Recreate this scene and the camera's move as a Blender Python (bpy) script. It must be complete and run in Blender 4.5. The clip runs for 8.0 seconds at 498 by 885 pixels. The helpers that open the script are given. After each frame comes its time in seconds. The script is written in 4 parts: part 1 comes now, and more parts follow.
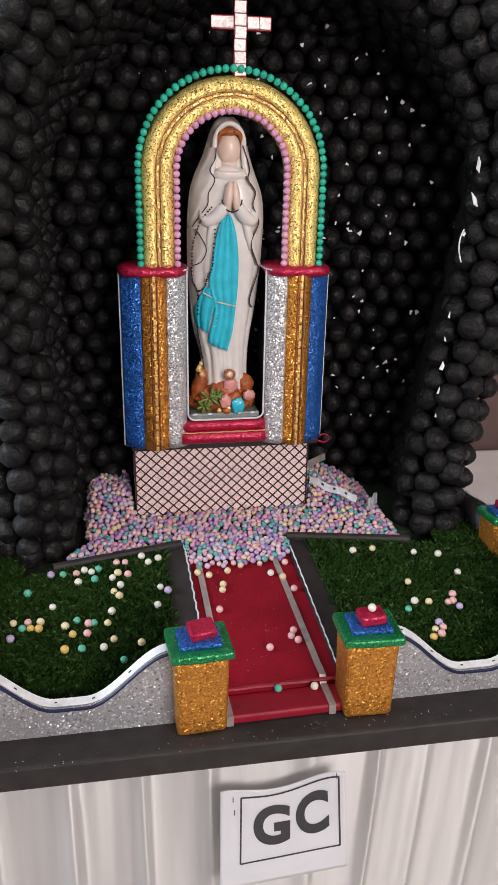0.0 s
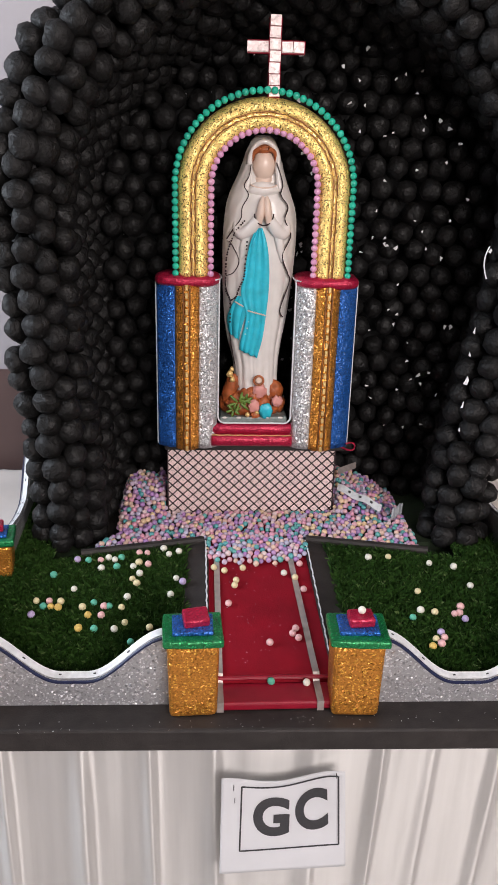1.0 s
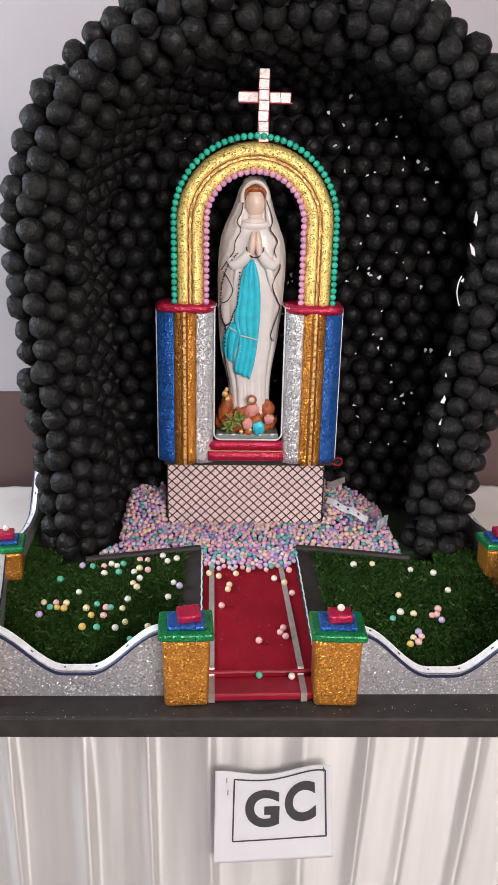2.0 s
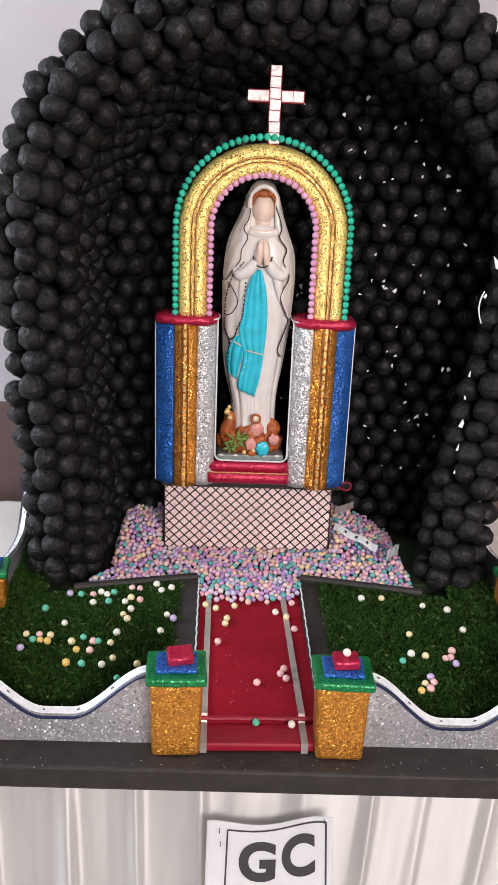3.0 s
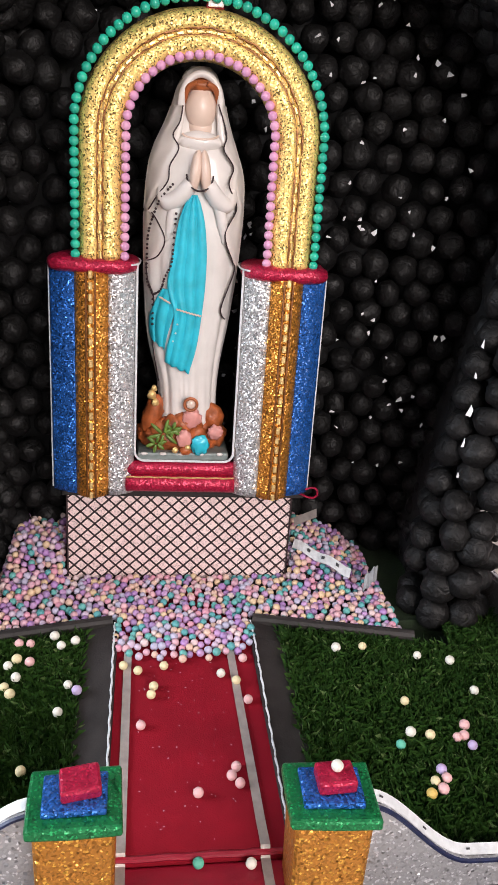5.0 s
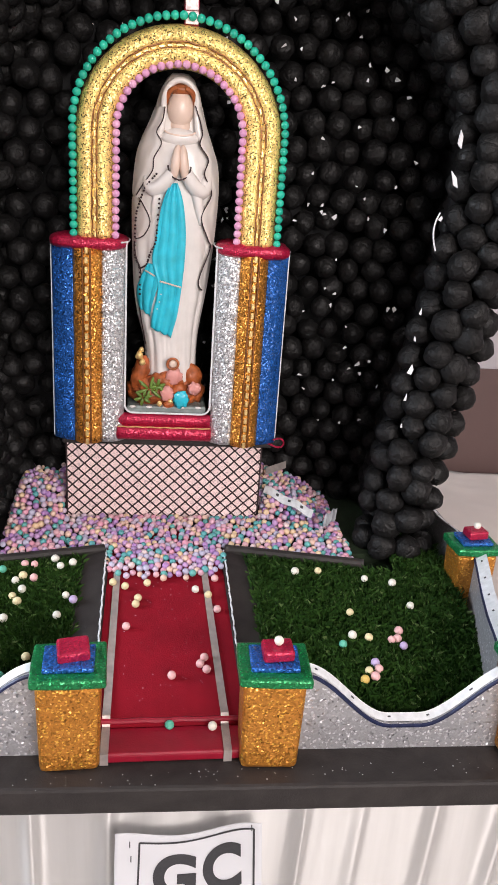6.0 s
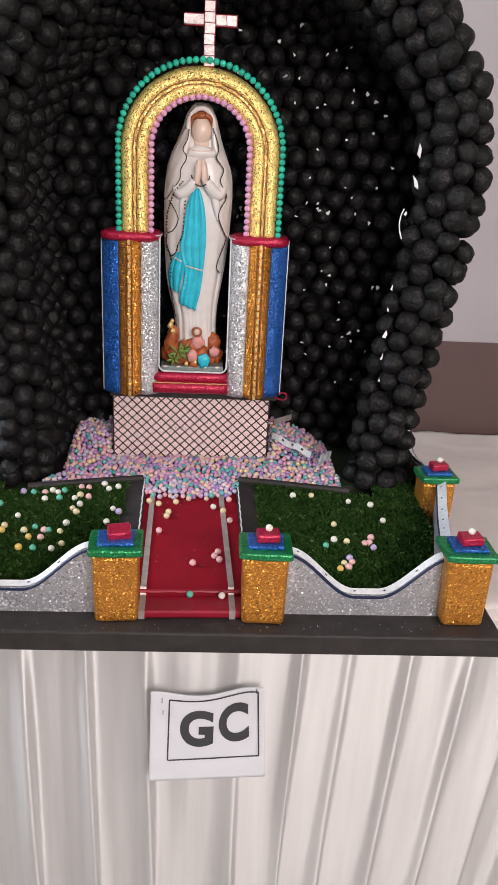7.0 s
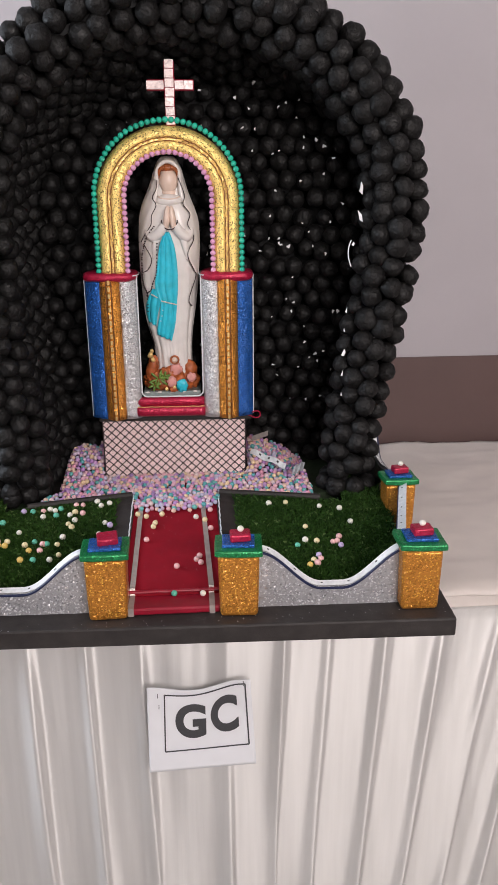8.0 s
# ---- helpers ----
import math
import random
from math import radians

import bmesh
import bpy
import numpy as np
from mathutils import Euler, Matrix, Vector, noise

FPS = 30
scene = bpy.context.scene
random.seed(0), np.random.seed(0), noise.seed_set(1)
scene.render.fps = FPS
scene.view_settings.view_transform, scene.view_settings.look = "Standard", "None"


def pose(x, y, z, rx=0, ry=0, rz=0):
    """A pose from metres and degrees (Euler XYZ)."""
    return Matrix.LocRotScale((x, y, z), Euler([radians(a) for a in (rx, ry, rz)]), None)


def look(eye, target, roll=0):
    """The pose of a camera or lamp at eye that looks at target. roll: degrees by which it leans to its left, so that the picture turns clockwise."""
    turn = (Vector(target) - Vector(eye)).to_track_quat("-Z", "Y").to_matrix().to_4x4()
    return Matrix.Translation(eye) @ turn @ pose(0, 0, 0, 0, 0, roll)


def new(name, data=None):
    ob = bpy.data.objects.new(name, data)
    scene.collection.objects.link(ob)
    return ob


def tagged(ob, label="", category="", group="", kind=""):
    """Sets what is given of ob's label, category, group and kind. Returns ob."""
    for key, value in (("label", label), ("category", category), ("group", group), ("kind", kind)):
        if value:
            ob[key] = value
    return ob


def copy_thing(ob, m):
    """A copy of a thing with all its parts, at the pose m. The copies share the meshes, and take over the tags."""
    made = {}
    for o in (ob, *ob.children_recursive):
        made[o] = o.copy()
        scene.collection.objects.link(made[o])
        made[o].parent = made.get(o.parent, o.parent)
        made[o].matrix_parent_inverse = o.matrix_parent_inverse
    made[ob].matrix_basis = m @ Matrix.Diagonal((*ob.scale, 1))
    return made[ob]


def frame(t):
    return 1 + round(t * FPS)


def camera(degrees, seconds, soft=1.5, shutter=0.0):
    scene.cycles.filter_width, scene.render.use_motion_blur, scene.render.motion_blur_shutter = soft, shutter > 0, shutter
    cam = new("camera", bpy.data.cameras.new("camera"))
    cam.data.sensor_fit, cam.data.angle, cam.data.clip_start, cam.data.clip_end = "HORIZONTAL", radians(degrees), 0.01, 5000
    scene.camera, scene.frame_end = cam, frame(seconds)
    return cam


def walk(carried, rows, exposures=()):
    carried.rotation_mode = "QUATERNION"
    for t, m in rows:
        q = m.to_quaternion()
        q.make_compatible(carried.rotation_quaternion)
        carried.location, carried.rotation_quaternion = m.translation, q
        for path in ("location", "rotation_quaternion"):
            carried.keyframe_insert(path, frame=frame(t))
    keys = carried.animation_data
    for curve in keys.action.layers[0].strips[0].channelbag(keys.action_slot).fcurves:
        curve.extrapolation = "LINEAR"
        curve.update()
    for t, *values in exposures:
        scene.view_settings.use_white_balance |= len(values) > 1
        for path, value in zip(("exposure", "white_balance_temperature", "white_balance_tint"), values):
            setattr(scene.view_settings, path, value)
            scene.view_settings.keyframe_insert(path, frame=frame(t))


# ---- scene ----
cam = camera(35.9, 8.0, soft=1.2)
PATH = [
    (0, (-0.223, -0.781, 1.513), (0.155, 1.052, 0.808), 1.1),
    (0.5, (-0.151, -0.792, 1.51), (0.058, 1.061, 0.786), 1.6),
    (1, (-0.108, -0.852, 1.525), (0.028, 1.021, 0.838), 1.5),
    (1.5, (-0.079, -0.912, 1.525), (0.048, 0.971, 0.863), 1.4),
    (2, (-0.083, -0.96, 1.541), (0.027, 0.937, 0.918), 1.2),
    (2.2, (-0.083, -0.968, 1.547), (0.038, 0.936, 0.946), 0.7),
    (3.3, (-0.06, -0.785, 1.516), (0.035, 1.119, 0.912), 3.0),
    (3.5, (-0.056, -0.731, 1.486), (0.069, 1.172, 0.885), 3.4),
    (4, (-0.063, -0.596, 1.468), (0.141, 1.287, 0.827), 3.2),
    (4.5, (-0.061, -0.505, 1.453), (0.21, 1.366, 0.798), 3.4),
    (4.7, (-0.063, -0.488, 1.452), (0.223, 1.38, 0.797), 3.9),
    (5.8, (-0.051, -0.608, 1.442), (0.216, 1.25, 0.75), 3.3),
    (6, (-0.036, -0.677, 1.453), (0.233, 1.184, 0.77), 4.0),
    (6.5, (-0.024, -0.865, 1.469), (0.198, 0.994, 0.766), 4.0),
    (7, (-0.009, -0.999, 1.485), (0.151, 0.866, 0.78), 2.9),
    (7.5, (0.013, -1.086, 1.5), (0.158, 0.792, 0.828), 2.2),
    (8, (0.047, -1.153, 1.509), (0.184, 0.739, 0.874), -0.4),
]
EXPOSURES = [(0.0, -0.10), (0.5, 0.02), (1.0, -0.06), (2.0, 0.10), (3.5, 0.24), (4.0, 0.30), (4.5, 0.28), (5.8, 0.26), (6.5, 0.20), (7.2, -0.06), (8.0, -0.10)]
walk(cam, [(t, look(eye, target, roll)) for t, eye, target, roll in PATH], EXPOSURES)

# ---- light ----
world = bpy.data.worlds.new("sky_world")
world.use_nodes = True
scene.world = world
sky = world.node_tree.nodes.new("ShaderNodeTexSky")
sky.sky_type = "NISHITA"
sky.sun_disc = False
sky.sun_elevation, sky.sun_rotation = radians(50), radians(200)
world.node_tree.links.new(sky.outputs["Color"], world.node_tree.nodes["Background"].inputs["Color"])
world.node_tree.nodes["Background"].inputs["Strength"].default_value = 0.1


def area_lamp(name, m, w, h, power, color):
    d = bpy.data.lights.new(name, "AREA")
    d.shape, d.size, d.size_y, d.energy, d.color = "RECTANGLE", w, h, power, color
    ob = new(name, d)
    ob.matrix_world = m
    return ob


# daylight through the two windows of the hall
area_lamp("window_daylight", look((-2.33, 0.1, 1.95), (0, 0.1, 1.3)), 1.3, 1.0, 60, (0.82, 0.90, 1.0))
area_lamp("rear_window_daylight", look((0.95, -2.95, 2.15), (0.1, 0.5, 1.1)), 1.9, 1.1, 98, (1.0, 0.900, 0.862))


# ---- materials ----
def nodes_of(name):
    mat = bpy.data.materials.new(name)
    mat.use_nodes = True
    nt = mat.node_tree
    return mat, nt, nt.nodes["Principled BSDF"]


def link(nt, a, b):
    nt.links.new(a, b)


def node(nt, kind, **vals):
    n = nt.nodes.new(kind)
    for k, v in vals.items():
        n.inputs[k].default_value = v
    return n


def ramp(nt, fac, stops):
    r = nt.nodes.new("ShaderNodeValToRGB")
    while len(r.color_ramp.elements) < len(stops):
        r.color_ramp.elements.new(0.5)
    for e, (p, c) in zip(r.color_ramp.elements, stops):
        e.position, e.color = p, (*c, 1)
    link(nt, fac, r.inputs["Fac"])
    return r


def position(nt):
    return nt.nodes.new("ShaderNodeNewGeometry").outputs["Position"]


def plain(name, color, rough=0.6, vary=0.15, scale=30.0, bump=0.1, bump_scale=300.0, metal=0.0, sheen=0.0, coat=0.0, gloss=0.5):
    """A paint, card or cloth with blotches, fine grain and relief."""
    mat, nt, p = nodes_of(name)
    pos = position(nt)
    big = node(nt, "ShaderNodeTexNoise", Scale=scale, Detail=5.0)
    link(nt, pos, big.inputs["Vector"])
    lo, hi = [max(0, c * (1 - vary)) for c in color], [min(1, c * (1 + vary)) for c in color]
    r = ramp(nt, big.outputs["Fac"], [(0.3, lo), (0.7, hi)])
    link(nt, r.outputs["Color"], p.inputs["Base Color"])
    fine = node(nt, "ShaderNodeTexNoise", Scale=bump_scale, Detail=4.0)
    link(nt, pos, fine.inputs["Vector"])
    b = node(nt, "ShaderNodeBump", Strength=bump, Distance=0.002)
    link(nt, fine.outputs["Fac"], b.inputs["Height"])
    link(nt, b.outputs["Normal"], p.inputs["Normal"])
    rr = node(nt, "ShaderNodeMapRange")
    rr.inputs["To Min"].default_value, rr.inputs["To Max"].default_value = rough * 0.85, min(1, rough * 1.15)
    link(nt, fine.outputs["Fac"], rr.inputs["Value"])
    link(nt, rr.outputs["Result"], p.inputs["Roughness"])
    p.inputs["Metallic"].default_value = metal
    p.inputs["Sheen Weight"].default_value = sheen
    p.inputs["Specular IOR Level"].default_value = gloss
    p.inputs["Coat Weight"].default_value = coat
    return mat


def glitter(name, color, size=0.0016, tilt=0.9, rough=0.3, metal=0.75, dark=0.35, bright=1.5, calm=None):
    """Glitter foam sheet: small flakes, each turned its own way."""
    mat, nt, p = nodes_of(name)
    pos = position(nt)
    v = node(nt, "ShaderNodeTexVoronoi", Scale=1 / size)
    link(nt, pos, v.inputs["Vector"])
    sep = nt.nodes.new("ShaderNodeSeparateColor")
    link(nt, v.outputs["Color"], sep.inputs["Color"])
    r = ramp(nt, sep.outputs["Red"], [(0.10, [c * dark for c in color]), (0.22, color), (0.86, [min(1, c * 1.1) for c in color]), (0.95, [min(1, c * bright) for c in color])])
    link(nt, r.outputs["Color"], p.inputs["Base Color"])
    sub = nt.nodes.new("ShaderNodeVectorMath")
    sub.operation = "SUBTRACT"
    link(nt, v.outputs["Color"], sub.inputs[0])
    sub.inputs[1].default_value = (0.5, 0.5, 0.5)
    sc = nt.nodes.new("ShaderNodeVectorMath")
    sc.operation = "SCALE"
    link(nt, sub.outputs["Vector"], sc.inputs[0])
    # calm: the tilt of most flakes, where only a few stand out
    tr = node(nt, "ShaderNodeMapRange")
    tr.inputs["From Min"].default_value, tr.inputs["From Max"].default_value = 0.80, 0.86
    tr.inputs["To Min"].default_value, tr.inputs["To Max"].default_value = (tilt if calm is None else calm), tilt
    link(nt, sep.outputs["Green"], tr.inputs["Value"])
    link(nt, tr.outputs["Result"], sc.inputs["Scale"])
    geo = nt.nodes.new("ShaderNodeNewGeometry")
    add = nt.nodes.new("ShaderNodeVectorMath")
    link(nt, sc.outputs["Vector"], add.inputs[0])
    link(nt, geo.outputs["Normal"], add.inputs[1])
    nrm = nt.nodes.new("ShaderNodeVectorMath")
    nrm.operation = "NORMALIZE"
    link(nt, add.outputs["Vector"], nrm.inputs[0])
    link(nt, nrm.outputs["Vector"], p.inputs["Normal"])
    p.inputs["Metallic"].default_value = metal
    p.inputs["Roughness"].default_value = rough
    return mat


def random_colors(name, colors, rough=0.45, island=True, bump=0.15):
    """Foam balls or beads, each of one colour out of a few."""
    mat, nt, p = nodes_of(name)
    if island:
        val = nt.nodes.new("ShaderNodeNewGeometry").outputs["Random Per Island"]
    else:
        val = nt.nodes.new("ShaderNodeObjectInfo").outputs["Random"]
    r = ramp(nt, val, [(i / len(colors), c) for i, c in enumerate(colors)])
    r.color_ramp.interpolation = "CONSTANT"
    link(nt, r.outputs["Color"], p.inputs["Base Color"])
    n = node(nt, "ShaderNodeTexNoise", Scale=900.0, Detail=2.0)
    link(nt, position(nt), n.inputs["Vector"])
    b = node(nt, "ShaderNodeBump", Strength=bump, Distance=0.001)
    link(nt, n.outputs["Fac"], b.inputs["Height"])
    link(nt, b.outputs["Normal"], p.inputs["Normal"])
    p.inputs["Roughness"].default_value = rough
    p.inputs["Subsurface Weight"].default_value = 0.0
    return mat


GOLD = glitter("gold_glitter_foam", (0.72, 0.30, 0.052), size=0.0018, tilt=1.0, dark=0.35, bright=1.6)
ORANGE = glitter("amber_glitter_foam", (0.58, 0.235, 0.040), metal=0.62, size=0.0021, tilt=1.1, dark=0.8, bright=2.4, calm=0.4)
ARCHGOLD = glitter("bright_gold_glitter", (0.97, 0.68, 0.23), size=0.0017, tilt=0.7, metal=0.58, dark=0.2, bright=1.15, rough=0.40)
SILVER = glitter("silver_glitter_foam", (0.58, 0.59, 0.60), metal=0.6, bright=1.6, size=0.0017, tilt=1.0, dark=0.5)
WALLSILVER = glitter("grey_glitter_foam", (0.35, 0.35, 0.365), metal=0.3, size=0.0024, tilt=1.0, dark=0.97, bright=1.9, calm=0.15)
BLUE = glitter("blue_glitter_foam", (0.020, 0.11, 0.40), metal=0.45, bright=2.4, size=0.0017, tilt=0.9)
GREEN = glitter("green_glitter_foam", (0.012, 0.19, 0.06), metal=0.4, bright=2.4, dark=0.7, size=0.0017, tilt=0.9, calm=0.3)
CRIMSON = glitter("crimson_glitter_foam", (0.40, 0.012, 0.05), metal=0.35, bright=1.6, dark=0.7, tilt=0.5)
PINKGLIT = glitter("pale_pink_glitter_card", (0.86, 0.68, 0.66), metal=0.15, tilt=0.5, dark=0.7, bright=1.15, rough=0.45)
RED = plain("red_felt", (0.215, 0.0025, 0.012), 0.75, 0.12, 25, 0.3, 700, gloss=0.2)
REDSATIN = plain("red_foam_edge", (0.25, 0.004, 0.02), 0.4, 0.15, 25, 0.15, 500)
BLACKFOAM = plain("dark_brown_foam_board", (0.026, 0.022, 0.021), 0.6, 0.3, 40, 0.2, 400, gloss=0.35)
BLACKCARD = plain("black_card", (0.008, 0.008, 0.009), 0.75, 0.3, 30, 0.2, 250)
LINE = plain("black_print", (0.022, 0.008, 0.010), 0.6, 0.1)
# white of the slivers painted as bright gaps, and of the thread
PLAINWHITE = plain("white_gap_and_thread", (0.72, 0.72, 0.74), 0.6, 0.08, 60, 0.1, 400)
PAPER = plain("white_paper", (0.72, 0.73, 0.76), 0.7, 0.03, 15, 0.05, 500)
INK = plain("grey_black_ink", (0.045, 0.045, 0.05), 0.6, 0.15, 300)
RIBBON = plain("white_satin_ribbon", (0.66, 0.68, 0.70), 0.4, 0.12, 120, 0.1, 500)
NAVY = plain("navy_ribbon_edge", (0.010, 0.016, 0.06), 0.45, 0.3, 120, 0.1, 500)
SILVERRIBBON = plain("silver_ribbon", (0.42, 0.37, 0.35), 0.35, 0.15, 90, 0.2, 700, metal=0.4)
SEQUIN = plain("gold_sequin", (0.95, 0.58, 0.24), 0.35, 0.3, 200, 0.2, 500, metal=0.6)
BROWNSEAM = plain("brown_seam", (0.20, 0.075, 0.018), 0.4, 0.5, 200, 0.2, 500, metal=0.4)
PORCELAIN = plain("white_painted_plaster", (0.70, 0.66, 0.63), 0.33, 0.06, 40, 0.08, 200, coat=0.25)
CREAM = plain("cream_painted_plaster", (0.68, 0.52, 0.43), 0.35, 0.06, 40, 0.05, 200, coat=0.2)
SASH = plain("turquoise_paint", (0.025, 0.47, 0.60), 0.35, 0.15, 50, 0.08, 200, coat=0.25)
HAIR = plain("auburn_paint", (0.33, 0.09, 0.025), 0.4, 0.3, 90, 0.2, 300)
ROCK = plain("terracotta_paint", (0.36, 0.09, 0.025), 0.4, 0.5, 60, 0.3, 200)
LEAF = plain("leaf_green_paint", (0.11, 0.19, 0.03), 0.4, 0.3, 90, 0.2, 300)
ROSE = plain("rose_pink_paint", (0.62, 0.27, 0.24), 0.4, 0.15, 90, 0.1, 300)
STONEGREY = plain("grey_green_paint", (0.20, 0.24, 0.23), 0.4, 0.25, 60, 0.1, 300)
TRIMLINE = plain("dark_gold_paint", (0.05, 0.03, 0.015), 0.4, 0.2)
TURF = plain("turf_backing", (0.010, 0.022, 0.006), 0.8, 0.4, 60, 0.5, 300)
WALLPAINT = plain("lilac_grey_wall_paint", (0.42, 0.39, 0.41), 0.8, 0.04, 3, 0.1, 60)
DADO = plain("brown_dado_paint", (0.10, 0.058, 0.053), 0.55, 0.08, 4, 0.1, 60)
CEILING = plain("white_ceiling_paint", (0.75, 0.75, 0.74), 0.85, 0.03, 4, 0.1, 60)
FLOOR = plain("grey_floor_tile", (0.33, 0.31, 0.29), 0.45, 0.12, 6, 0.05, 60)
CLOTH = plain("white_table_cloth", (0.66, 0.60, 0.56), 0.6, 0.06, 9, 0.15, 500, sheen=0.2)
CLEAR = plain("frosted_plastic_scrap", (0.4, 0.42, 0.45), 0.25, 0.2, 90, 0.3, 200)

PASTEL = [(0.42, 0.25, 0.56), (0.70, 0.36, 0.47), (0.52, 0.34, 0.62), (0.72, 0.55, 0.44), (0.66, 0.42, 0.52), (0.60, 0.52, 0.66),
          (0.13, 0.46, 0.43), (0.70, 0.45, 0.50), (0.47, 0.50, 0.66), (0.74, 0.60, 0.38), (0.36, 0.25, 0.50), (0.72, 0.62, 0.62), (0.10, 0.40, 0.42)]
PASTEL = [(a * 0.95, b * 0.86, c * 0.86) for a, b, c in PASTEL]
BEADS = random_colors("pastel_foam_beads", PASTEL)
SINGLEBEAD = random_colors("pastel_foam_bead", PASTEL, island=False)
GREENBEAD = random_colors("sea_green_pearl", [(0.02, 0.42, 0.29), (0.025, 0.48, 0.33), (0.02, 0.37, 0.26)], 0.25, False, 0.02)
PINKBEAD = random_colors("lilac_pink_pearl", [(0.66, 0.32, 0.52), (0.70, 0.36, 0.54), (0.62, 0.30, 0.50)], 0.25, False, 0.02)
BALL_TINTS = {
    "white": plain("white_foam_ball", (0.72, 0.70, 0.62), 0.55, 0.06, 200, 0.2, 900),
    "cream": plain("cream_foam_ball", (0.70, 0.60, 0.36), 0.55, 0.06, 200, 0.2, 900),
    "yellow": plain("yellow_foam_ball", (0.66, 0.45, 0.12), 0.55, 0.06, 200, 0.2, 900),
    "pink": plain("pink_foam_ball", (0.72, 0.42, 0.42), 0.55, 0.06, 200, 0.2, 900),
    "mint": plain("mint_foam_ball", (0.10, 0.42, 0.30), 0.55, 0.06, 200, 0.2, 900),
    "lilac": plain("lilac_foam_ball", (0.46, 0.36, 0.58), 0.55, 0.06, 200, 0.2, 900),
}


def black_ball_material():
    """Black painted crumpled paper, dull, with a few glossy creases."""
    mat, nt, p = nodes_of("black_painted_paper")
    pos = position(nt)
    n1 = node(nt, "ShaderNodeTexNoise", Scale=70.0, Detail=6.0, Roughness=0.6)
    n2 = node(nt, "ShaderNodeTexNoise", Scale=85.0, Detail=5.0, Distortion=0.8)
    for n in (n1, n2):
        link(nt, pos, n.inputs["Vector"])
    # the palest stop paints irregular highlight patches into the black
    r = ramp(nt, n1.outputs["Fac"], [(0.3, (0.0038, 0.0034, 0.0034)), (0.55, (0.0072, 0.0068, 0.0068)), (0.75, (0.018, 0.0180, 0.0188))])
    link(nt, r.outputs["Color"], p.inputs["Base Color"])
    b = node(nt, "ShaderNodeBump", Strength=0.5, Distance=0.008)
    link(nt, n2.outputs["Fac"], b.inputs["Height"])
    link(nt, b.outputs["Normal"], p.inputs["Normal"])
    rr = ramp(nt, n1.outputs["Fac"], [(0.35, (0.66, 0.66, 0.66)), (0.7, (0.38, 0.38, 0.38))])
    link(nt, rr.outputs["Color"], p.inputs["Roughness"])
    p.inputs["Specular IOR Level"].default_value = 0.26
    return mat


BLACKBALL = black_ball_material()


def satin_material():
    """Cream satin with a soft lengthwise sheen."""
    mat, nt, p = nodes_of("cream_satin")
    pos = position(nt)
    mp = nt.nodes.new("ShaderNodeMapping")
    mp.inputs["Scale"].default_value = (60, 60, 3)
    link(nt, pos, mp.inputs["Vector"])
    n = node(nt, "ShaderNodeTexNoise", Scale=1.0, Detail=4.0)
    link(nt, mp.outputs["Vector"], n.inputs["Vector"])
    r = ramp(nt, n.outputs["Fac"], [(0.3, (0.70, 0.69, 0.675)), (0.7, (0.76, 0.75, 0.735))])
    link(nt, r.outputs["Color"], p.inputs["Base Color"])
    b = node(nt, "ShaderNodeBump", Strength=0.06, Distance=0.004)
    link(nt, n.outputs["Fac"], b.inputs["Height"])
    link(nt, b.outputs["Normal"], p.inputs["Normal"])
    # vertical threads spread the gleam up and down the folds
    tg = nt.nodes.new("ShaderNodeTangent")
    tg.direction_type, tg.axis = "RADIAL", "Z"
    link(nt, tg.outputs["Tangent"], p.inputs["Tangent"])
    p.inputs["Metallic"].default_value = 0.5
    p.inputs["Anisotropic"].default_value = 0.95
    p.inputs["Anisotropic Rotation"].default_value = 0.25
    p.inputs["Roughness"].default_value = 0.38
    p.inputs["Specular IOR Level"].default_value = 1.0
    p.inputs["Specular Tint"].default_value = (1, 1, 1, 1)
    return mat


SATIN = satin_material()


def grass_material():
    mat, nt, p = nodes_of("artificial_grass")
    val = nt.nodes.new("ShaderNodeNewGeometry").outputs["Random Per Island"]
    r = ramp(nt, val, [(0.0, (0.008, 0.028, 0.003)), (0.7, (0.022, 0.062, 0.008)), (0.95, (0.042, 0.092, 0.018)), (1.0, (0.13, 0.18, 0.07))])
    link(nt, r.outputs["Color"], p.inputs["Base Color"])
    p.inputs["Roughness"].default_value = 0.6
    p.inputs["Specular IOR Level"].default_value = 0.2
    return mat


GRASS = grass_material()


# ---- mesh helpers ----
def finish(name, bm, material, parent=None, label="", smooth=False):
    me = bpy.data.meshes.new(name)
    bmesh.ops.recalc_face_normals(bm, faces=bm.faces[:])
    if smooth:
        for f in bm.faces:
            f.smooth = True
    bm.to_mesh(me)
    bm.free()
    me.materials.append(material)
    ob = new(name, me)
    ob.parent = parent
    if label:
        ob["label"] = label
    return ob


def part(name, bm, material, parent, label="", smooth=False):
    return finish(name, bm, material, parent, label, smooth)


def shared(name, me, parent, m):
    ob = new(name, me)
    ob.parent = parent
    ob.matrix_basis = m
    return ob


def empty(name, x, y, z):
    ob = new(name)
    ob.empty_display_size = 0.02
    ob.matrix_basis = pose(x, y, z)
    return ob


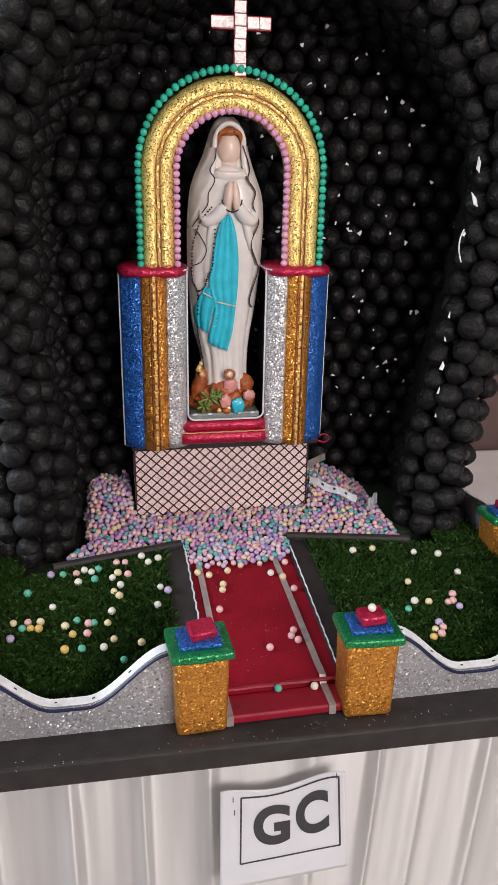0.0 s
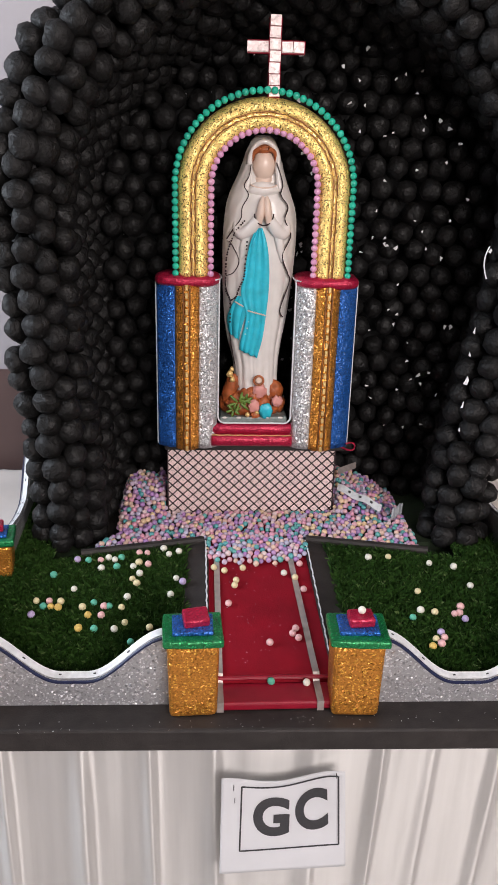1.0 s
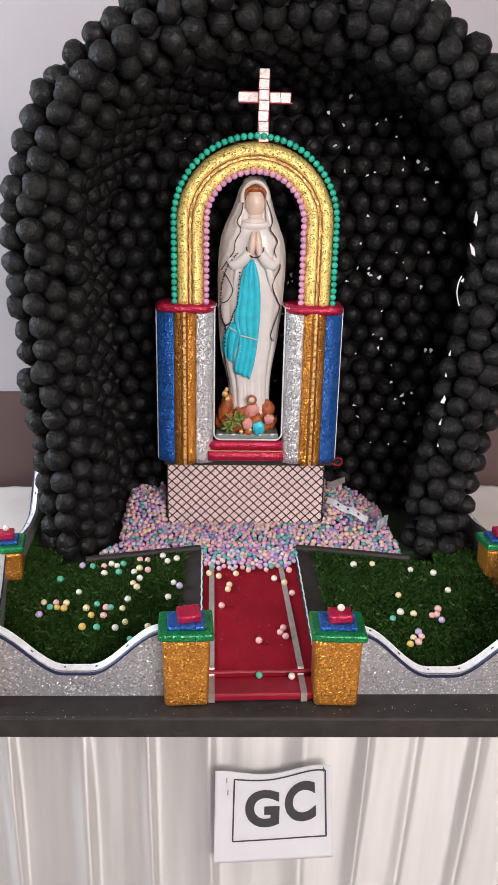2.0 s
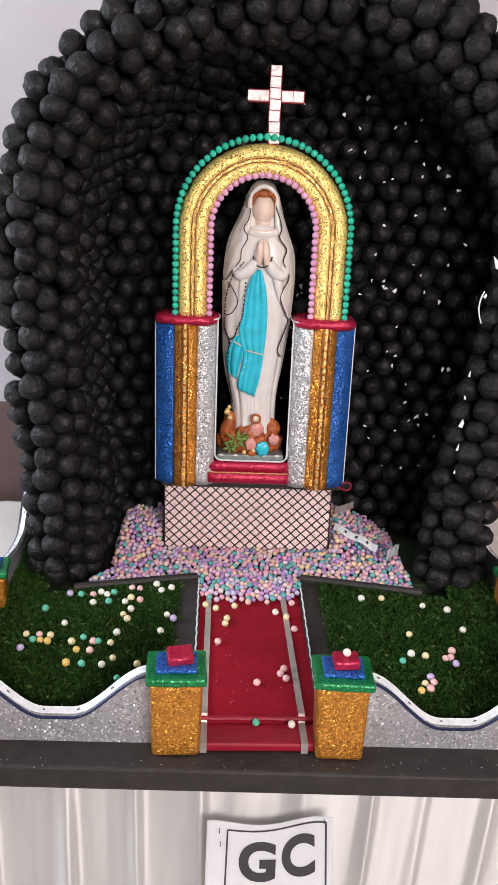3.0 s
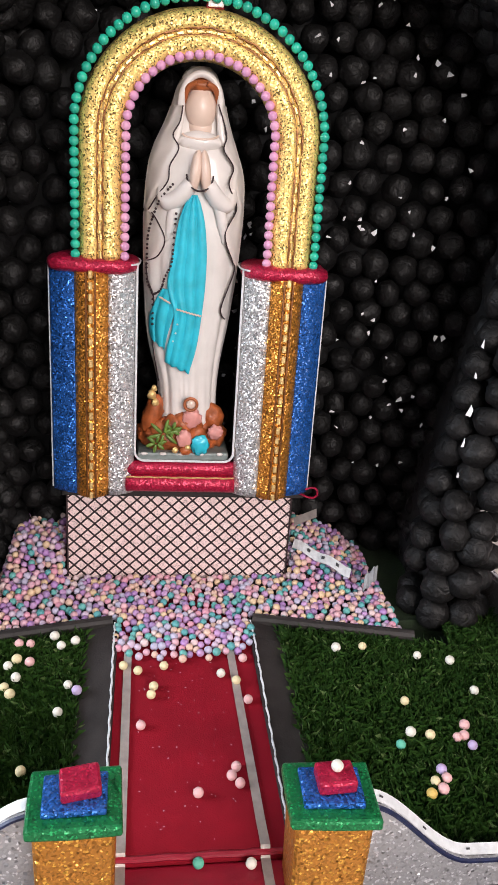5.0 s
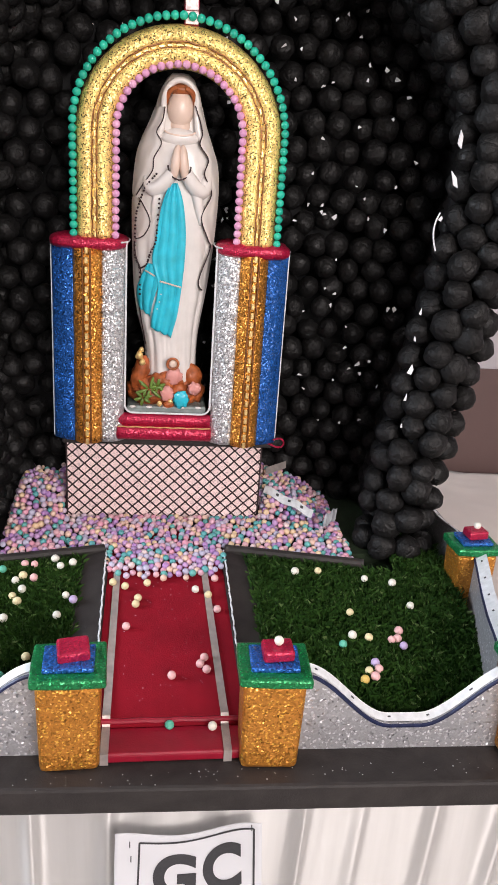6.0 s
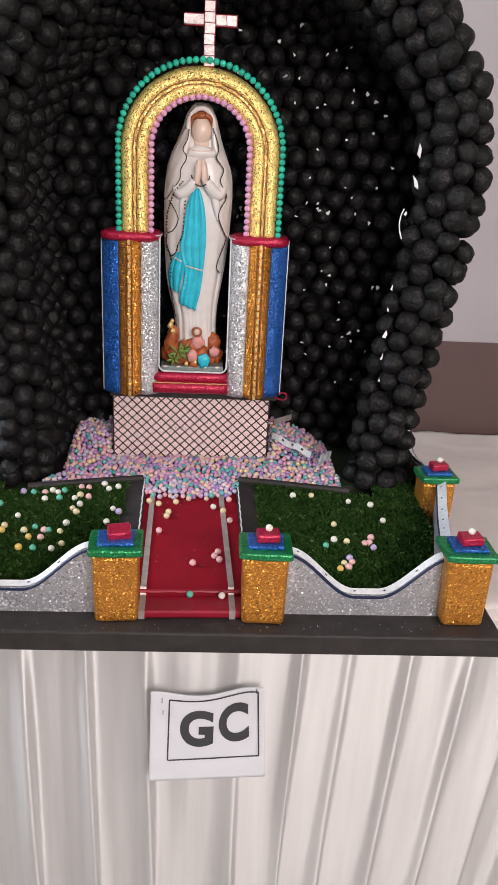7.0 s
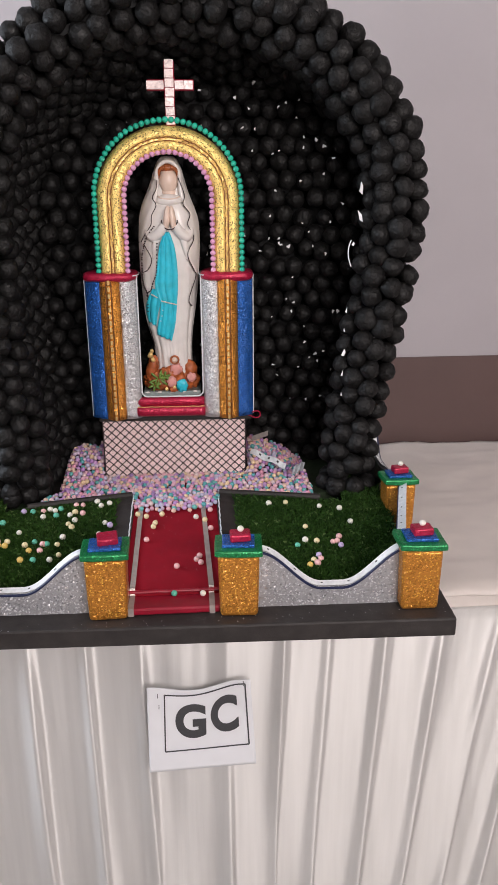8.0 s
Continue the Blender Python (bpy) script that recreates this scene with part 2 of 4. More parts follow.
def box(x0, x1, y0, y1, z0, z1, bevel=0.002, seg=2, taper=1.0):
    """A bevelled block; taper: how wide its foot is against its top."""
    bm = bmesh.new()
    bmesh.ops.create_cube(bm, size=1)
    cx, cy = (x0 + x1) / 2, (y0 + y1) / 2
    for v in bm.verts:
        k = taper if v.co.z < 0 else 1.0
        v.co = Vector((cx + v.co.x * (x1 - x0) * k, cy + v.co.y * (y1 - y0) * k, (z0 + z1) / 2 + v.co.z * (z1 - z0)))
    if bevel:
        bmesh.ops.bevel(bm, geom=bm.edges[:], offset=bevel, segments=seg, affect="EDGES", profile=0.5)
    return bm


def soften(bm, cut, amount, scale, seed=0.0):
    """Uneven, hand-made edges: subdivide and push the points about."""
    if cut:
        bmesh.ops.subdivide_edges(bm, edges=bm.edges[:], cuts=cut, use_grid_fill=True)
    for v in bm.verts:
        v.co += noise.noise_vector(v.co * scale + Vector((seed, seed, seed))) * amount
    return bm


def tube(points, r, sides=8, closed=False):
    """A round cord along points."""
    bm = bmesh.new()
    n = len(points)
    rings = []
    for i, p in enumerate(points):
        a = points[(i - 1) % n] if closed or i else p
        b = points[(i + 1) % n] if closed or i < n - 1 else p
        d = (Vector(b) - Vector(a)).normalized()
        side = d.cross(Vector((0.02, 1, 0.03))).normalized()
        up = side.cross(d).normalized()
        rings.append([bm.verts.new(Vector(p) + (side * math.cos(t) + up * math.sin(t)) * r) for t in (2 * math.pi * k / sides for k in range(sides))])
    for i in range(n if closed else n - 1):
        a, b = rings[i], rings[(i + 1) % n]
        for k in range(sides):
            bm.faces.new((a[k], a[(k + 1) % sides], b[(k + 1) % sides], b[k]))
    if not closed:
        bm.faces.new(rings[0])
        bm.faces.new(rings[-1])
    return bm


def strip(points, across, thick):
    """A flat band: at each point a half-width vector, with thickness along the band's normal."""
    bm = bmesh.new()
    rows = []
    n = len(points)
    for i, p in enumerate(points):
        p = Vector(p)
        d = (Vector(points[min(i + 1, n - 1)]) - Vector(points[max(i - 1, 0)])).normalized()
        w = Vector(across[i] if isinstance(across, list) else across)
        nn = d.cross(w).normalized() * thick
        rows.append([bm.verts.new(p + w), bm.verts.new(p - w), bm.verts.new(p - w + nn), bm.verts.new(p + w + nn)])
    for a, b in zip(rows, rows[1:]):
        for k in range(4):
            bm.faces.new((a[k], a[(k + 1) % 4], b[(k + 1) % 4], b[k]))
    bm.faces.new(rows[0])
    bm.faces.new(rows[-1])
    return bm


def grid(nu, nv, fn, closed_u=False):
    """A sheet of points fn(u, v), u and v from 0 to 1."""
    bm = bmesh.new()
    vs = [[bm.verts.new(fn(i / nu, j / nv)) for j in range(nv + 1)] for i in range(nu if closed_u else nu + 1)]
    for i in range(nu):
        for j in range(nv):
            a, b = vs[i], vs[(i + 1) % len(vs)]
            bm.faces.new((a[j], b[j], b[j + 1], a[j + 1]))
    return bm


def slab_outline(outline, y0, y1, bevel=0.0):
    """An upright plate between y0 and y1 with the given outline in x and z."""
    bm = bmesh.new()
    face = bm.faces.new([bm.verts.new((x, y0, z)) for x, z in outline])
    r = bmesh.ops.extrude_face_region(bm, geom=[face])
    for v in r["geom"]:
        if isinstance(v, bmesh.types.BMVert):
            v.co.y = y1
    if bevel:
        bmesh.ops.bevel(bm, geom=[e for e in bm.edges if abs(e.verts[0].co.y - e.verts[1].co.y) < 1e-6], offset=bevel, segments=2, affect="EDGES")
    return bm


def ball_data(name, radius, subdiv, material, bumpy=0.0, seed=0.0, squash=0.0):
    bm = bmesh.new()
    bmesh.ops.create_icosphere(bm, subdivisions=subdiv, radius=1.0)
    for v in bm.verts:
        k = 1 + bumpy * noise.noise(v.co * 1.7 + Vector((seed, 0, 0))) + bumpy * 0.5 * noise.noise(v.co * 4.1 + Vector((0, seed, 0)))
        v.co = v.co * k * radius
        v.co.z *= 1 - squash
    for f in bm.faces:
        f.smooth = True
    me = bpy.data.meshes.new(name)
    bm.to_mesh(me)
    bm.free()
    me.materials.append(material)
    return me


def joined(name, templates, placed, material, parent=None):
    """Many copies of small meshes as one mesh; placed: (template index, matrix)."""
    data = []
    for me in templates:
        co = np.empty(len(me.vertices) * 3)
        me.vertices.foreach_get("co", co)
        data.append((co.reshape(-1, 3), [tuple(p.vertices) for p in me.polygons]))
    verts, faces, base = [], [], 0
    for k, m in placed:
        co, fs = data[k]
        mm = np.array(m)
        verts.append(co @ mm[:3, :3].T + mm[:3, 3])
        faces.extend(tuple(i + base for i in f) for f in fs)
        base += len(co)
    me = bpy.data.meshes.new(name)
    me.from_pydata(np.concatenate(verts).tolist(), [], faces)
    me.polygons.foreach_set("use_smooth", [True] * len(me.polygons))
    me.materials.append(material)
    ob = new(name, me)
    ob.parent = parent
    return ob


def smoothstep(t):
    t = max(0.0, min(1.0, t))
    return t * t * (3 - 2 * t)


# ---- the hall ----
X0, X1, Y0, Y1, ZC, FZ = -2.4, 2.6, -3.1, 1.06, 2.85, -0.08


def setting(name, bm, mat, label, category):
    return tagged(finish(name, bm, mat), label, category, kind="structure")


def hall():
    setting("floor", box(X0 - 0.15, X1 + 0.15, Y0 - 0.15, Y1 + 0.15, FZ - 0.1, FZ, 0), FLOOR, "plain grey tiled floor of the hall", "floor")
    setting("ceiling", box(X0 - 0.15, X1 + 0.15, Y0 - 0.15, Y1 + 0.15, ZC, ZC + 0.1, 0), CEILING, "plain white ceiling of the hall", "ceiling")
    setting("wall_north", box(X0 - 0.15, X1 + 0.15, Y1, Y1 + 0.15, FZ, ZC, 0), WALLPAINT, "lilac-grey painted wall behind the table", "wall")
    setting("trim", box(X0, X1, Y1 - 0.006, Y1 - 0.0005, FZ, 1.02, 0), DADO, "dark brown painted dado along the wall", "dado")
    setting("wall_east", box(X1, X1 + 0.15, Y0, Y1, FZ, ZC, 0), WALLPAINT, "lilac-grey painted side wall", "wall")
    west = bmesh.new()
    for y0, y1, z0, z1 in ((Y0, -0.6, FZ, ZC), (0.8, Y1, FZ, ZC), (-0.6, 0.8, FZ, 1.40), (-0.6, 0.8, 2.5, ZC)):
        b = box(X0 - 0.15, X0, y0, y1, z0, z1, 0)
        me = bpy.data.meshes.new("tmp")
        b.to_mesh(me)
        b.free()
        west.from_mesh(me)
        bpy.data.meshes.remove(me)
    setting("wall_west", west, WALLPAINT, "lilac-grey side wall with a window opening", "wall")
    south = bmesh.new()
    for x0, x1, z0, z1 in ((X0 - 0.15, -0.05, FZ, ZC), (1.95, X1 + 0.15, FZ, ZC), (-0.05, 1.95, FZ, 1.55), (-0.05, 1.95, 2.75, ZC)):
        b = box(x0, x1, Y0 - 0.15, Y0, z0, z1, 0)
        me = bpy.data.meshes.new("tmp")
        b.to_mesh(me)
        b.free()
        south.from_mesh(me)
        bpy.data.meshes.remove(me)
    setting("wall_south", south, WALLPAINT, "lilac-grey wall with a wide window opening", "wall")


hall()

TABLE_Z, FRONT, SKIRT = 0.762, 0.132, 0.198      # table top, its edge, and where the skirt hangs


def table():
    t = tagged(empty("exhibition_table", 0.2, 0.55, FZ), "long table covered by white cloth with cream satin skirt", "table")
    inv = Matrix.Translation((-0.2, -0.55, -FZ))

    def put(ob):
        ob.matrix_basis = inv
        return ob
    top = grid(150, 60, lambda u, v: Vector((-1.35 + 3.2 * u, FRONT - 0.004 + (1.02 - FRONT) * v,
                                             TABLE_Z - 0.0006 + (0.010 * max(0, noise.noise(Vector((u * 23, v * 6 + u * 5, 0)))) + 0.020 * max(0, 0.15 - abs(noise.noise(Vector((u * 17, v * 9, 5))))) + 0.012 * max(0, 0.12 - abs(noise.noise(Vector((u * 30, v * 22, 9)))))) * smoothstep((abs(-1.35 + 3.2 * u) - 0.50) / 0.05)
                                             - 0.008 * smoothstep((0.03 - v) / 0.03))))
    ob = put(part("tablecloth", top, CLOTH, t, "rumpled white cloth", True))
    mod = ob.modifiers.new("thickness", "SOLIDIFY")
    mod.thickness, mod.offset = 0.003, -1
    put(part("tabletop", box(-1.33, 1.83, FRONT + 0.006, 1.0, TABLE_Z - 0.04, TABLE_Z - 0.008), CLOTH, t))
    for x in (-1.2, 1.7):
        for y in (0.25, 0.9):
            put(part("leg", box(x - 0.025, x + 0.025, y - 0.025, y + 0.025, FZ, TABLE_Z - 0.04), BLACKFOAM, t))

    def pleat(u, v):
        x = -1.35 + 3.2 * u
        z = TABLE_Z - 0.006 - (TABLE_Z - FZ - 0.012) * v
        # the folds lean more the further they hang along the table
        w = x + 0.11 * v * smoothstep((x - 0.02) / 0.6) + 0.012 * noise.noise(Vector((x * 3, v * 1.2, 4)))
        ph = w / 0.124 + 0.75 * noise.noise(Vector((w * 3.1, 0, 7)))
        k = ph % 1.0
        big = 0.75 + 0.9 * noise.noise(Vector((math.floor(ph) * 3.7, 1.2 * v, 2)))
        # wide flat panels between narrow pinched crests
        c = 0.5 - 0.5 * math.cos(2 * math.pi * k)
        fold = 0.16 * c + 0.84 * c ** 9
        depth = (0.006 + 0.010 * smoothstep(v * 2.5)) * min(1.2, max(0.3, big))
        small = 0.0035 * noise.noise(Vector((w * 11, v * 2.0, 11))) + 0.0007 * noise.noise(Vector((w * 40, v * 1.5, 5)))
        return Vector((x + 0.012 * fold * v, FRONT + 0.004 + (SKIRT - FRONT - 0.004) * smoothstep(v * 9) - depth * fold * smoothstep(v * 14 + 0.1) - small * smoothstep(v * 5) - 0.010 * v, z))
    ob = put(part("skirt", grid(1500, 40, pleat), SATIN, t, "pleated cream satin skirt", True))
    mod = ob.modifiers.new("thickness", "SOLIDIFY")
    mod.thickness, mod.offset = 0.0012, 1
    return t


table()


# ---- the model's base ----
def ground(y):
    """Height of the model's garden, which climbs towards the cave."""
    return 0.815 + 0.15 * (min(y, 0.36) - 0.03)


def base_board():
    b = box(-0.487, 0.487, -0.010, 0.86, TABLE_Z + 0.002, 0.80, 0.004, 2)
    ob = finish("base_board", b, BLACKFOAM)
    ob.matrix_basis = pose(0, 0, 0, 0, 0, -1.6)
    return tagged(ob, "dark brown foam-covered base board lying on the table", "board")


base_board()


def garden_bed(side):
    """One half of the lawn: a dark sloping bed with an edging strip and turf."""
    t = tagged(empty("garden_bed", side * 0.27, 0.2, 0.80), "sloping bed of dark green artificial grass edged with dark foam", "lawn", "garden beds")
    inv = Matrix.Translation((-side * 0.27, -0.2, -0.80))

    def sx(x):
        return side * x
    bm = bmesh.new()
    ring = [(0.092, 0.056), (0.446, 0.056), (0.446, 0.84), (0.40, 0.84), (0.40, 0.42), (0.092, 0.42)]
    lo = [bm.verts.new((sx(x), y, 0.8005)) for x, y in ring]
    hi = [bm.verts.new((sx(x), y, ground(y) - 0.006)) for x, y in ring]
    for i in range(6):
        j = (i + 1) % 6
        bm.faces.new((lo[i], lo[j], hi[j], hi[i]))
    bm.faces.new(hi)
    bm.faces.new(lo)
    bmesh.ops.triangulate(bm, faces=[f for f in bm.faces if len(f.verts) > 4])
    part("bed", bm, TURF, t).matrix_basis = inv
    # edging along the path and along the bead heap
    pts = [(sx(0.113 - 0.004 * (k / 8)), 0.045 + 0.365 * k / 8, ground(0.045 + 0.365 * k / 8) + 0.004) for k in range(9)]
    part("edging", strip(pts, (0.022, 0, -0.004 * side), 0.006 * (1 if side > 0 else 1)), BLACKFOAM, t, "dark foam edging").matrix_basis = inv
    pts = [(sx(0.095 + 0.215 * k / 8), 0.412 - 0.048 * k / 8, ground(0.4) + 0.006) for k in range(9)]
    part("edging", tube(pts, 0.0080, 10), BLACKFOAM, t, "dark foam edging").matrix_basis = inv
    # blades
    rng = random.Random(5 + side)
    verts, faces = [], []
    for _ in range(43000):
        x, y = rng.uniform(0.128, 0.444), rng.uniform(0.072, 0.60)
        if y > 0.40 - 0.2 * (x - 0.09) and x < 0.36 or y > 0.41 and x < 0.40:
            continue
        z = ground(y) - 0.006
        h, a, lean = rng.uniform(0.010, 0.021), rng.uniform(0, 6.283), rng.uniform(0.1, 0.8)
        w = rng.uniform(0.0002, 0.00045)
        dx, dy = math.cos(a), math.sin(a)
        b0 = len(verts)
        verts += [(sx(x) - dy * w, y + dx * w, z), (sx(x) + dy * w, y - dx * w, z),
                  (sx(x) + dx * h * lean * 0.4 + dy * w, y + dy * h * lean * 0.4 - dx * w, z + h * 0.7),
                  (sx(x) + dx * h * lean, y + dy * h * lean, z + h * (1.0 - 0.25 * lean))]
        faces += [(b0, b0 + 1, b0 + 2), (b0, b0 + 2, b0 + 3)]
    me = bpy.data.meshes.new("turf")
    me.from_pydata(verts, [], faces)
    me.materials.append(GRASS)
    ob = new("turf", me)
    ob.parent, ob.matrix_basis = t, inv
    ob["kind"] = "stuff"
    return t


garden_bed(1)
garden_bed(-1)


def carpet_path():
    t = tagged(empty("carpet_path", 0, 0.2, 0.80), "red felt carpet path with silver ribbon lines climbing two steps", "path")
    inv = Matrix.Translation((0, -0.2, -0.80))

    def put(ob):
        ob.matrix_basis = inv
        return ob
    # ramp
    bm = bmesh.new()
    prof = [(0.074, 0.801), (0.074, 0.819), (0.080, 0.8225)] + [(0.08 + 0.42 * k / 10, ground(0.08 + 0.42 * k / 10) + 0.0005) for k in range(1, 11)] + [(0.5, 0.801)]
    for s in (-1, 1):
        bm.faces.new([bm.verts.new((s * 0.0905, y, z)) for y, z in prof])
    a, b = [f for f in bm.faces]
    for i in range(len(prof)):
        j = (i + 1) % len(prof)
        bm.faces.new((a.verts[i], a.verts[j], b.verts[j], b.verts[i]))
    put(part("carpet", bm, RED, t, "red felt carpet"))
    put(part("step", box(-0.0905, 0.0905, 0.028, 0.0735, 0.801, 0.8145, 0.004, 3), REDSATIN, t, "red foam step"))
    put(part("step_edge", tube([(-0.09 + 0.18 * k / 12, 0.076, 0.8205 + 0.0006 * math.sin(k * 2)) for k in range(13)], 0.0035, 8), REDSATIN, t))
    for x0, x1 in ((-0.0745, -0.0725), (0.0665, 0.0565)):
        pts = [(x0, 0.0275, 0.8165), (x0, 0.072, 0.8165)] + [(x0 + (x1 - x0) * k / 12, 0.078 + 0.30 * k / 12, ground(0.078 + 0.30 * k / 12) + 0.0035 + (0.002 if k == 0 else 0)) for k in range(13)]
        put(part("ribbon", strip(pts, (0.0048, 0, 0), 0.001), SILVERRIBBON, t, "silver ribbon line"))
        put(part("ribbon_end", box(x0 - 0.0048, x0 + 0.0048, 0.0262, 0.0275, 0.801, 0.8165, 0), SILVERRIBBON, t))
    for s in (-1, 1):
        pts = [(s * (0.0912 - 0.0006 * math.sin(k * 1.57)), 0.05 + 0.355 * k / 60, ground(0.05 + 0.355 * k / 60) + 0.008 + 0.0008 * math.sin(k * 1.57)) for k in range(61)]
        put(part("scalloped_trim", tube(pts, 0.0014, 6), RIBBON, t, "white scalloped trim"))
    return t


carpet_path()


# ---- pillars and low walls ----
def gate_pillar():
    t = tagged(empty("pillar", 0, 0, 0), "small square pillar of amber glitter foam with green stepped cap", "pillar", "garden pillars")
    b = box(-0.0355, 0.0355, -0.031, 0.031, 0.0, 0.116, 0.007, 3, 0.93)
    part("shaft", b, ORANGE, t, "amber glitter shaft")
    g = box(-0.0405, 0.0405, -0.036, 0.036, 0.116, 0.128, 0.003, 2)
    part("cap", soften(g, 1, 0.0014, 30), GREEN, t, "green glitter cap")
    part("tier", soften(box(-0.028, 0.028, -0.023, 0.023, 0.128, 0.134, 0.002, 2), 0, 0.001, 40), BLUE, t, "blue glitter tier")
    return t


def top_block(parent, dx=0.0, dy=0.0, turn=0.0, tip=0.0):
    ob = part("top_block", soften(box(-0.0175, 0.0175, -0.015, 0.015, 0, 0.013, 0.003, 2), 0, 0.001, 50), CRIMSON, parent, "crimson glitter block")
    ob.matrix_basis = pose(dx, dy, 0.134, tip, 0, turn)
    return ob


PILLARS = [(-0.113, 0.047), (0.114, 0.041), (-0.434, 0.055), (0.430, 0.037), (-0.449, 0.330), (0.470, 0.334)]
first = gate_pillar()
first.matrix_basis = pose(PILLARS[0][0], PILLARS[0][1], 0.8, 0, 0, 2)
others = [copy_thing(first, pose(x, y, 0.8, 0, 0, rz) @ Matrix.Diagonal((k, k, 1, 1))) for (x, y), rz, k in zip(PILLARS[1:], (-3, 0, -2, 8, 2), (1, 1, 1, 0.88, 0.88))]
top_block(first, 0.004, 0.004, 8, 7)
for o in others:
    top_block(o, 0.003, 0.002, 4)


def dip(k, high, low):
    """Scalloped top of a low wall, k from 0 to 1 along it."""
    e = abs(2 * k - 1)
    return low + (high - low) * smoothstep((e - 0.14) / 0.82)


def low_wall(name, a, b, z0, high, low, label, end_high=None, band=0.0052):
    """A glitter wall between two points of the plan, with a scalloped ribbon-trimmed top."""
    t = tagged(empty(name, (a[0] + b[0]) / 2, (a[1] + b[1]) / 2, z0), label, "low wall", "garden walls")
    inv = Matrix.Translation((-(a[0] + b[0]) / 2, -(a[1] + b[1]) / 2, -z0))
    d = Vector((b[0] - a[0], b[1] - a[1], 0))
    nn = Vector((d.y, -d.x, 0)).normalized()
    n = 40

    def top(k):
        h = high if end_high is None or k < 0.5 else end_high
        return dip(k, h, low)
    bm = bmesh.new()
    rows = []
    for i in range(n + 1):
        k = i / n
        p = Vector((a[0], a[1], 0)) + d * k
        rows.append([bm.verts.new(p + nn * s * 0.007 + Vector((0, 0, z))) for s, z in ((1, z0), (-1, z0), (-1, top(k)), (1, top(k)))])
    for p, q in zip(rows, rows[1:]):
        for k in range(4):
            bm.faces.new((p[k], p[(k + 1) % 4], q[(k + 1) % 4], q[k]))
    bm.faces.new(rows[0])
    bm.faces.new(rows[-1])
    part("panel", bm, WALLSILVER, t, "silver-grey glitter panel").matrix_basis = inv
    line = [Vector((a[0], a[1], 0)) + d * (i / n) + Vector((0, 0, top(i / n) + 0.0012)) for i in range(n + 1)]
    up = []
    for i in range(n + 1):
        g = (line[min(i + 1, n)] - line[max(i - 1, 0)]).normalized()
        across = (nn * 0.9 + g.cross(nn) * (0.5 if g.cross(nn).z < 0 else -0.5)).normalized()
        up.append(across * band)
    part("ribbon", strip([p + Vector((0, 0, 0.003)) for p in line], up, 0.0012), RIBBON, t, "white ribbon trim").matrix_basis = inv
    part("ribbon_edge", tube([p + nn * 0.0070 + Vector((0, 0, -0.0042)) for p in line], 0.0026, 6), NAVY, t, "navy ribbon edge").matrix_basis = inv
    for i in range(3, n - 2, 7):
        p, q = line[i], line[i + 1]
        o = up[i] * 0.15
        s = strip([p + o + Vector((0, 0, 0.0045)), p.lerp(q, 0.5) + o + Vector((0, 0, 0.0045))], up[i] * 0.16, 0.0008)
        part("ribbon_mark", s, INK, t).matrix_basis = inv
    return t


WALL_LABEL = "low silver glitter wall with scalloped ribbon-trimmed top"
low_wall("garden_wall", (0.144, 0.050), (0.416, 0.044), 0.80, 0.909, 0.836, WALL_LABEL)
low_wall("garden_wall", (-0.414, 0.060), (-0.143, 0.054), 0.80, 0.913, 0.842, WALL_LABEL)
low_wall("garden_wall", (0.472, 0.306), (0.408, 0.074), 0.80, 0.914, 0.906, WALL_LABEL, None, 0.0085)
low_wall("garden_wall", (-0.410, 0.090), (-0.449, 0.300), 0.80, 0.914, 0.906, WALL_LABEL, None, 0.0085)
low_wall("garden_wall", (-0.442, 0.62), (-0.432, 0.352), 0.80, 0.97, 0.90, "low glitter wall curving up beside the cave", 0.915)
low_wall("garden_wall", (0.468, 0.364), (0.470, 0.62), 0.80, 0.915, 0.90, "low glitter wall curving up beside the cave", 1.0)


# ---- the cave of black balls ----
def cave_center(z):
    return 0.020 + 0.025 * smoothstep((z - 0.87) / 0.7)


def cave_curve(s, off):
    """A point (x, z) of the cave's front arch, s from 0 to 1 from the right foot over the top to the left foot; off: metres inwards."""
    half_low, half_mid, zs, rise = 0.404 - off, 0.459 - off, 1.47, 0.410 - off
    leg = zs - 0.875
    arc = 0.5 * math.pi * (half_mid + rise) / 2 * 1.02
    total = leg + arc
    q = (1 - abs(2 * s - 1)) * total
    side = 1 if s < 0.5 else -1
    if q < leg:
        z = 0.875 + q
        h = half_low + (half_mid - half_low) * smoothstep(q / leg)
    else:
        a = (q - leg) / arc * math.pi / 2
        z, h = zs + rise * math.sin(a), half_mid * math.cos(a)
    return cave_center(z) + side * h, z, 2 * total


def cave_ring(off, y, spacing, phase):
    total = cave_curve(0, off)[2]
    n = max(4, int(total / spacing))
    out = []
    for i in range(n + 1):
        x, z, _ = cave_curve(min(1, max(0, (i + phase * (0 < i < n)) / n)), off)
        out.append((x, y, z))
    return out


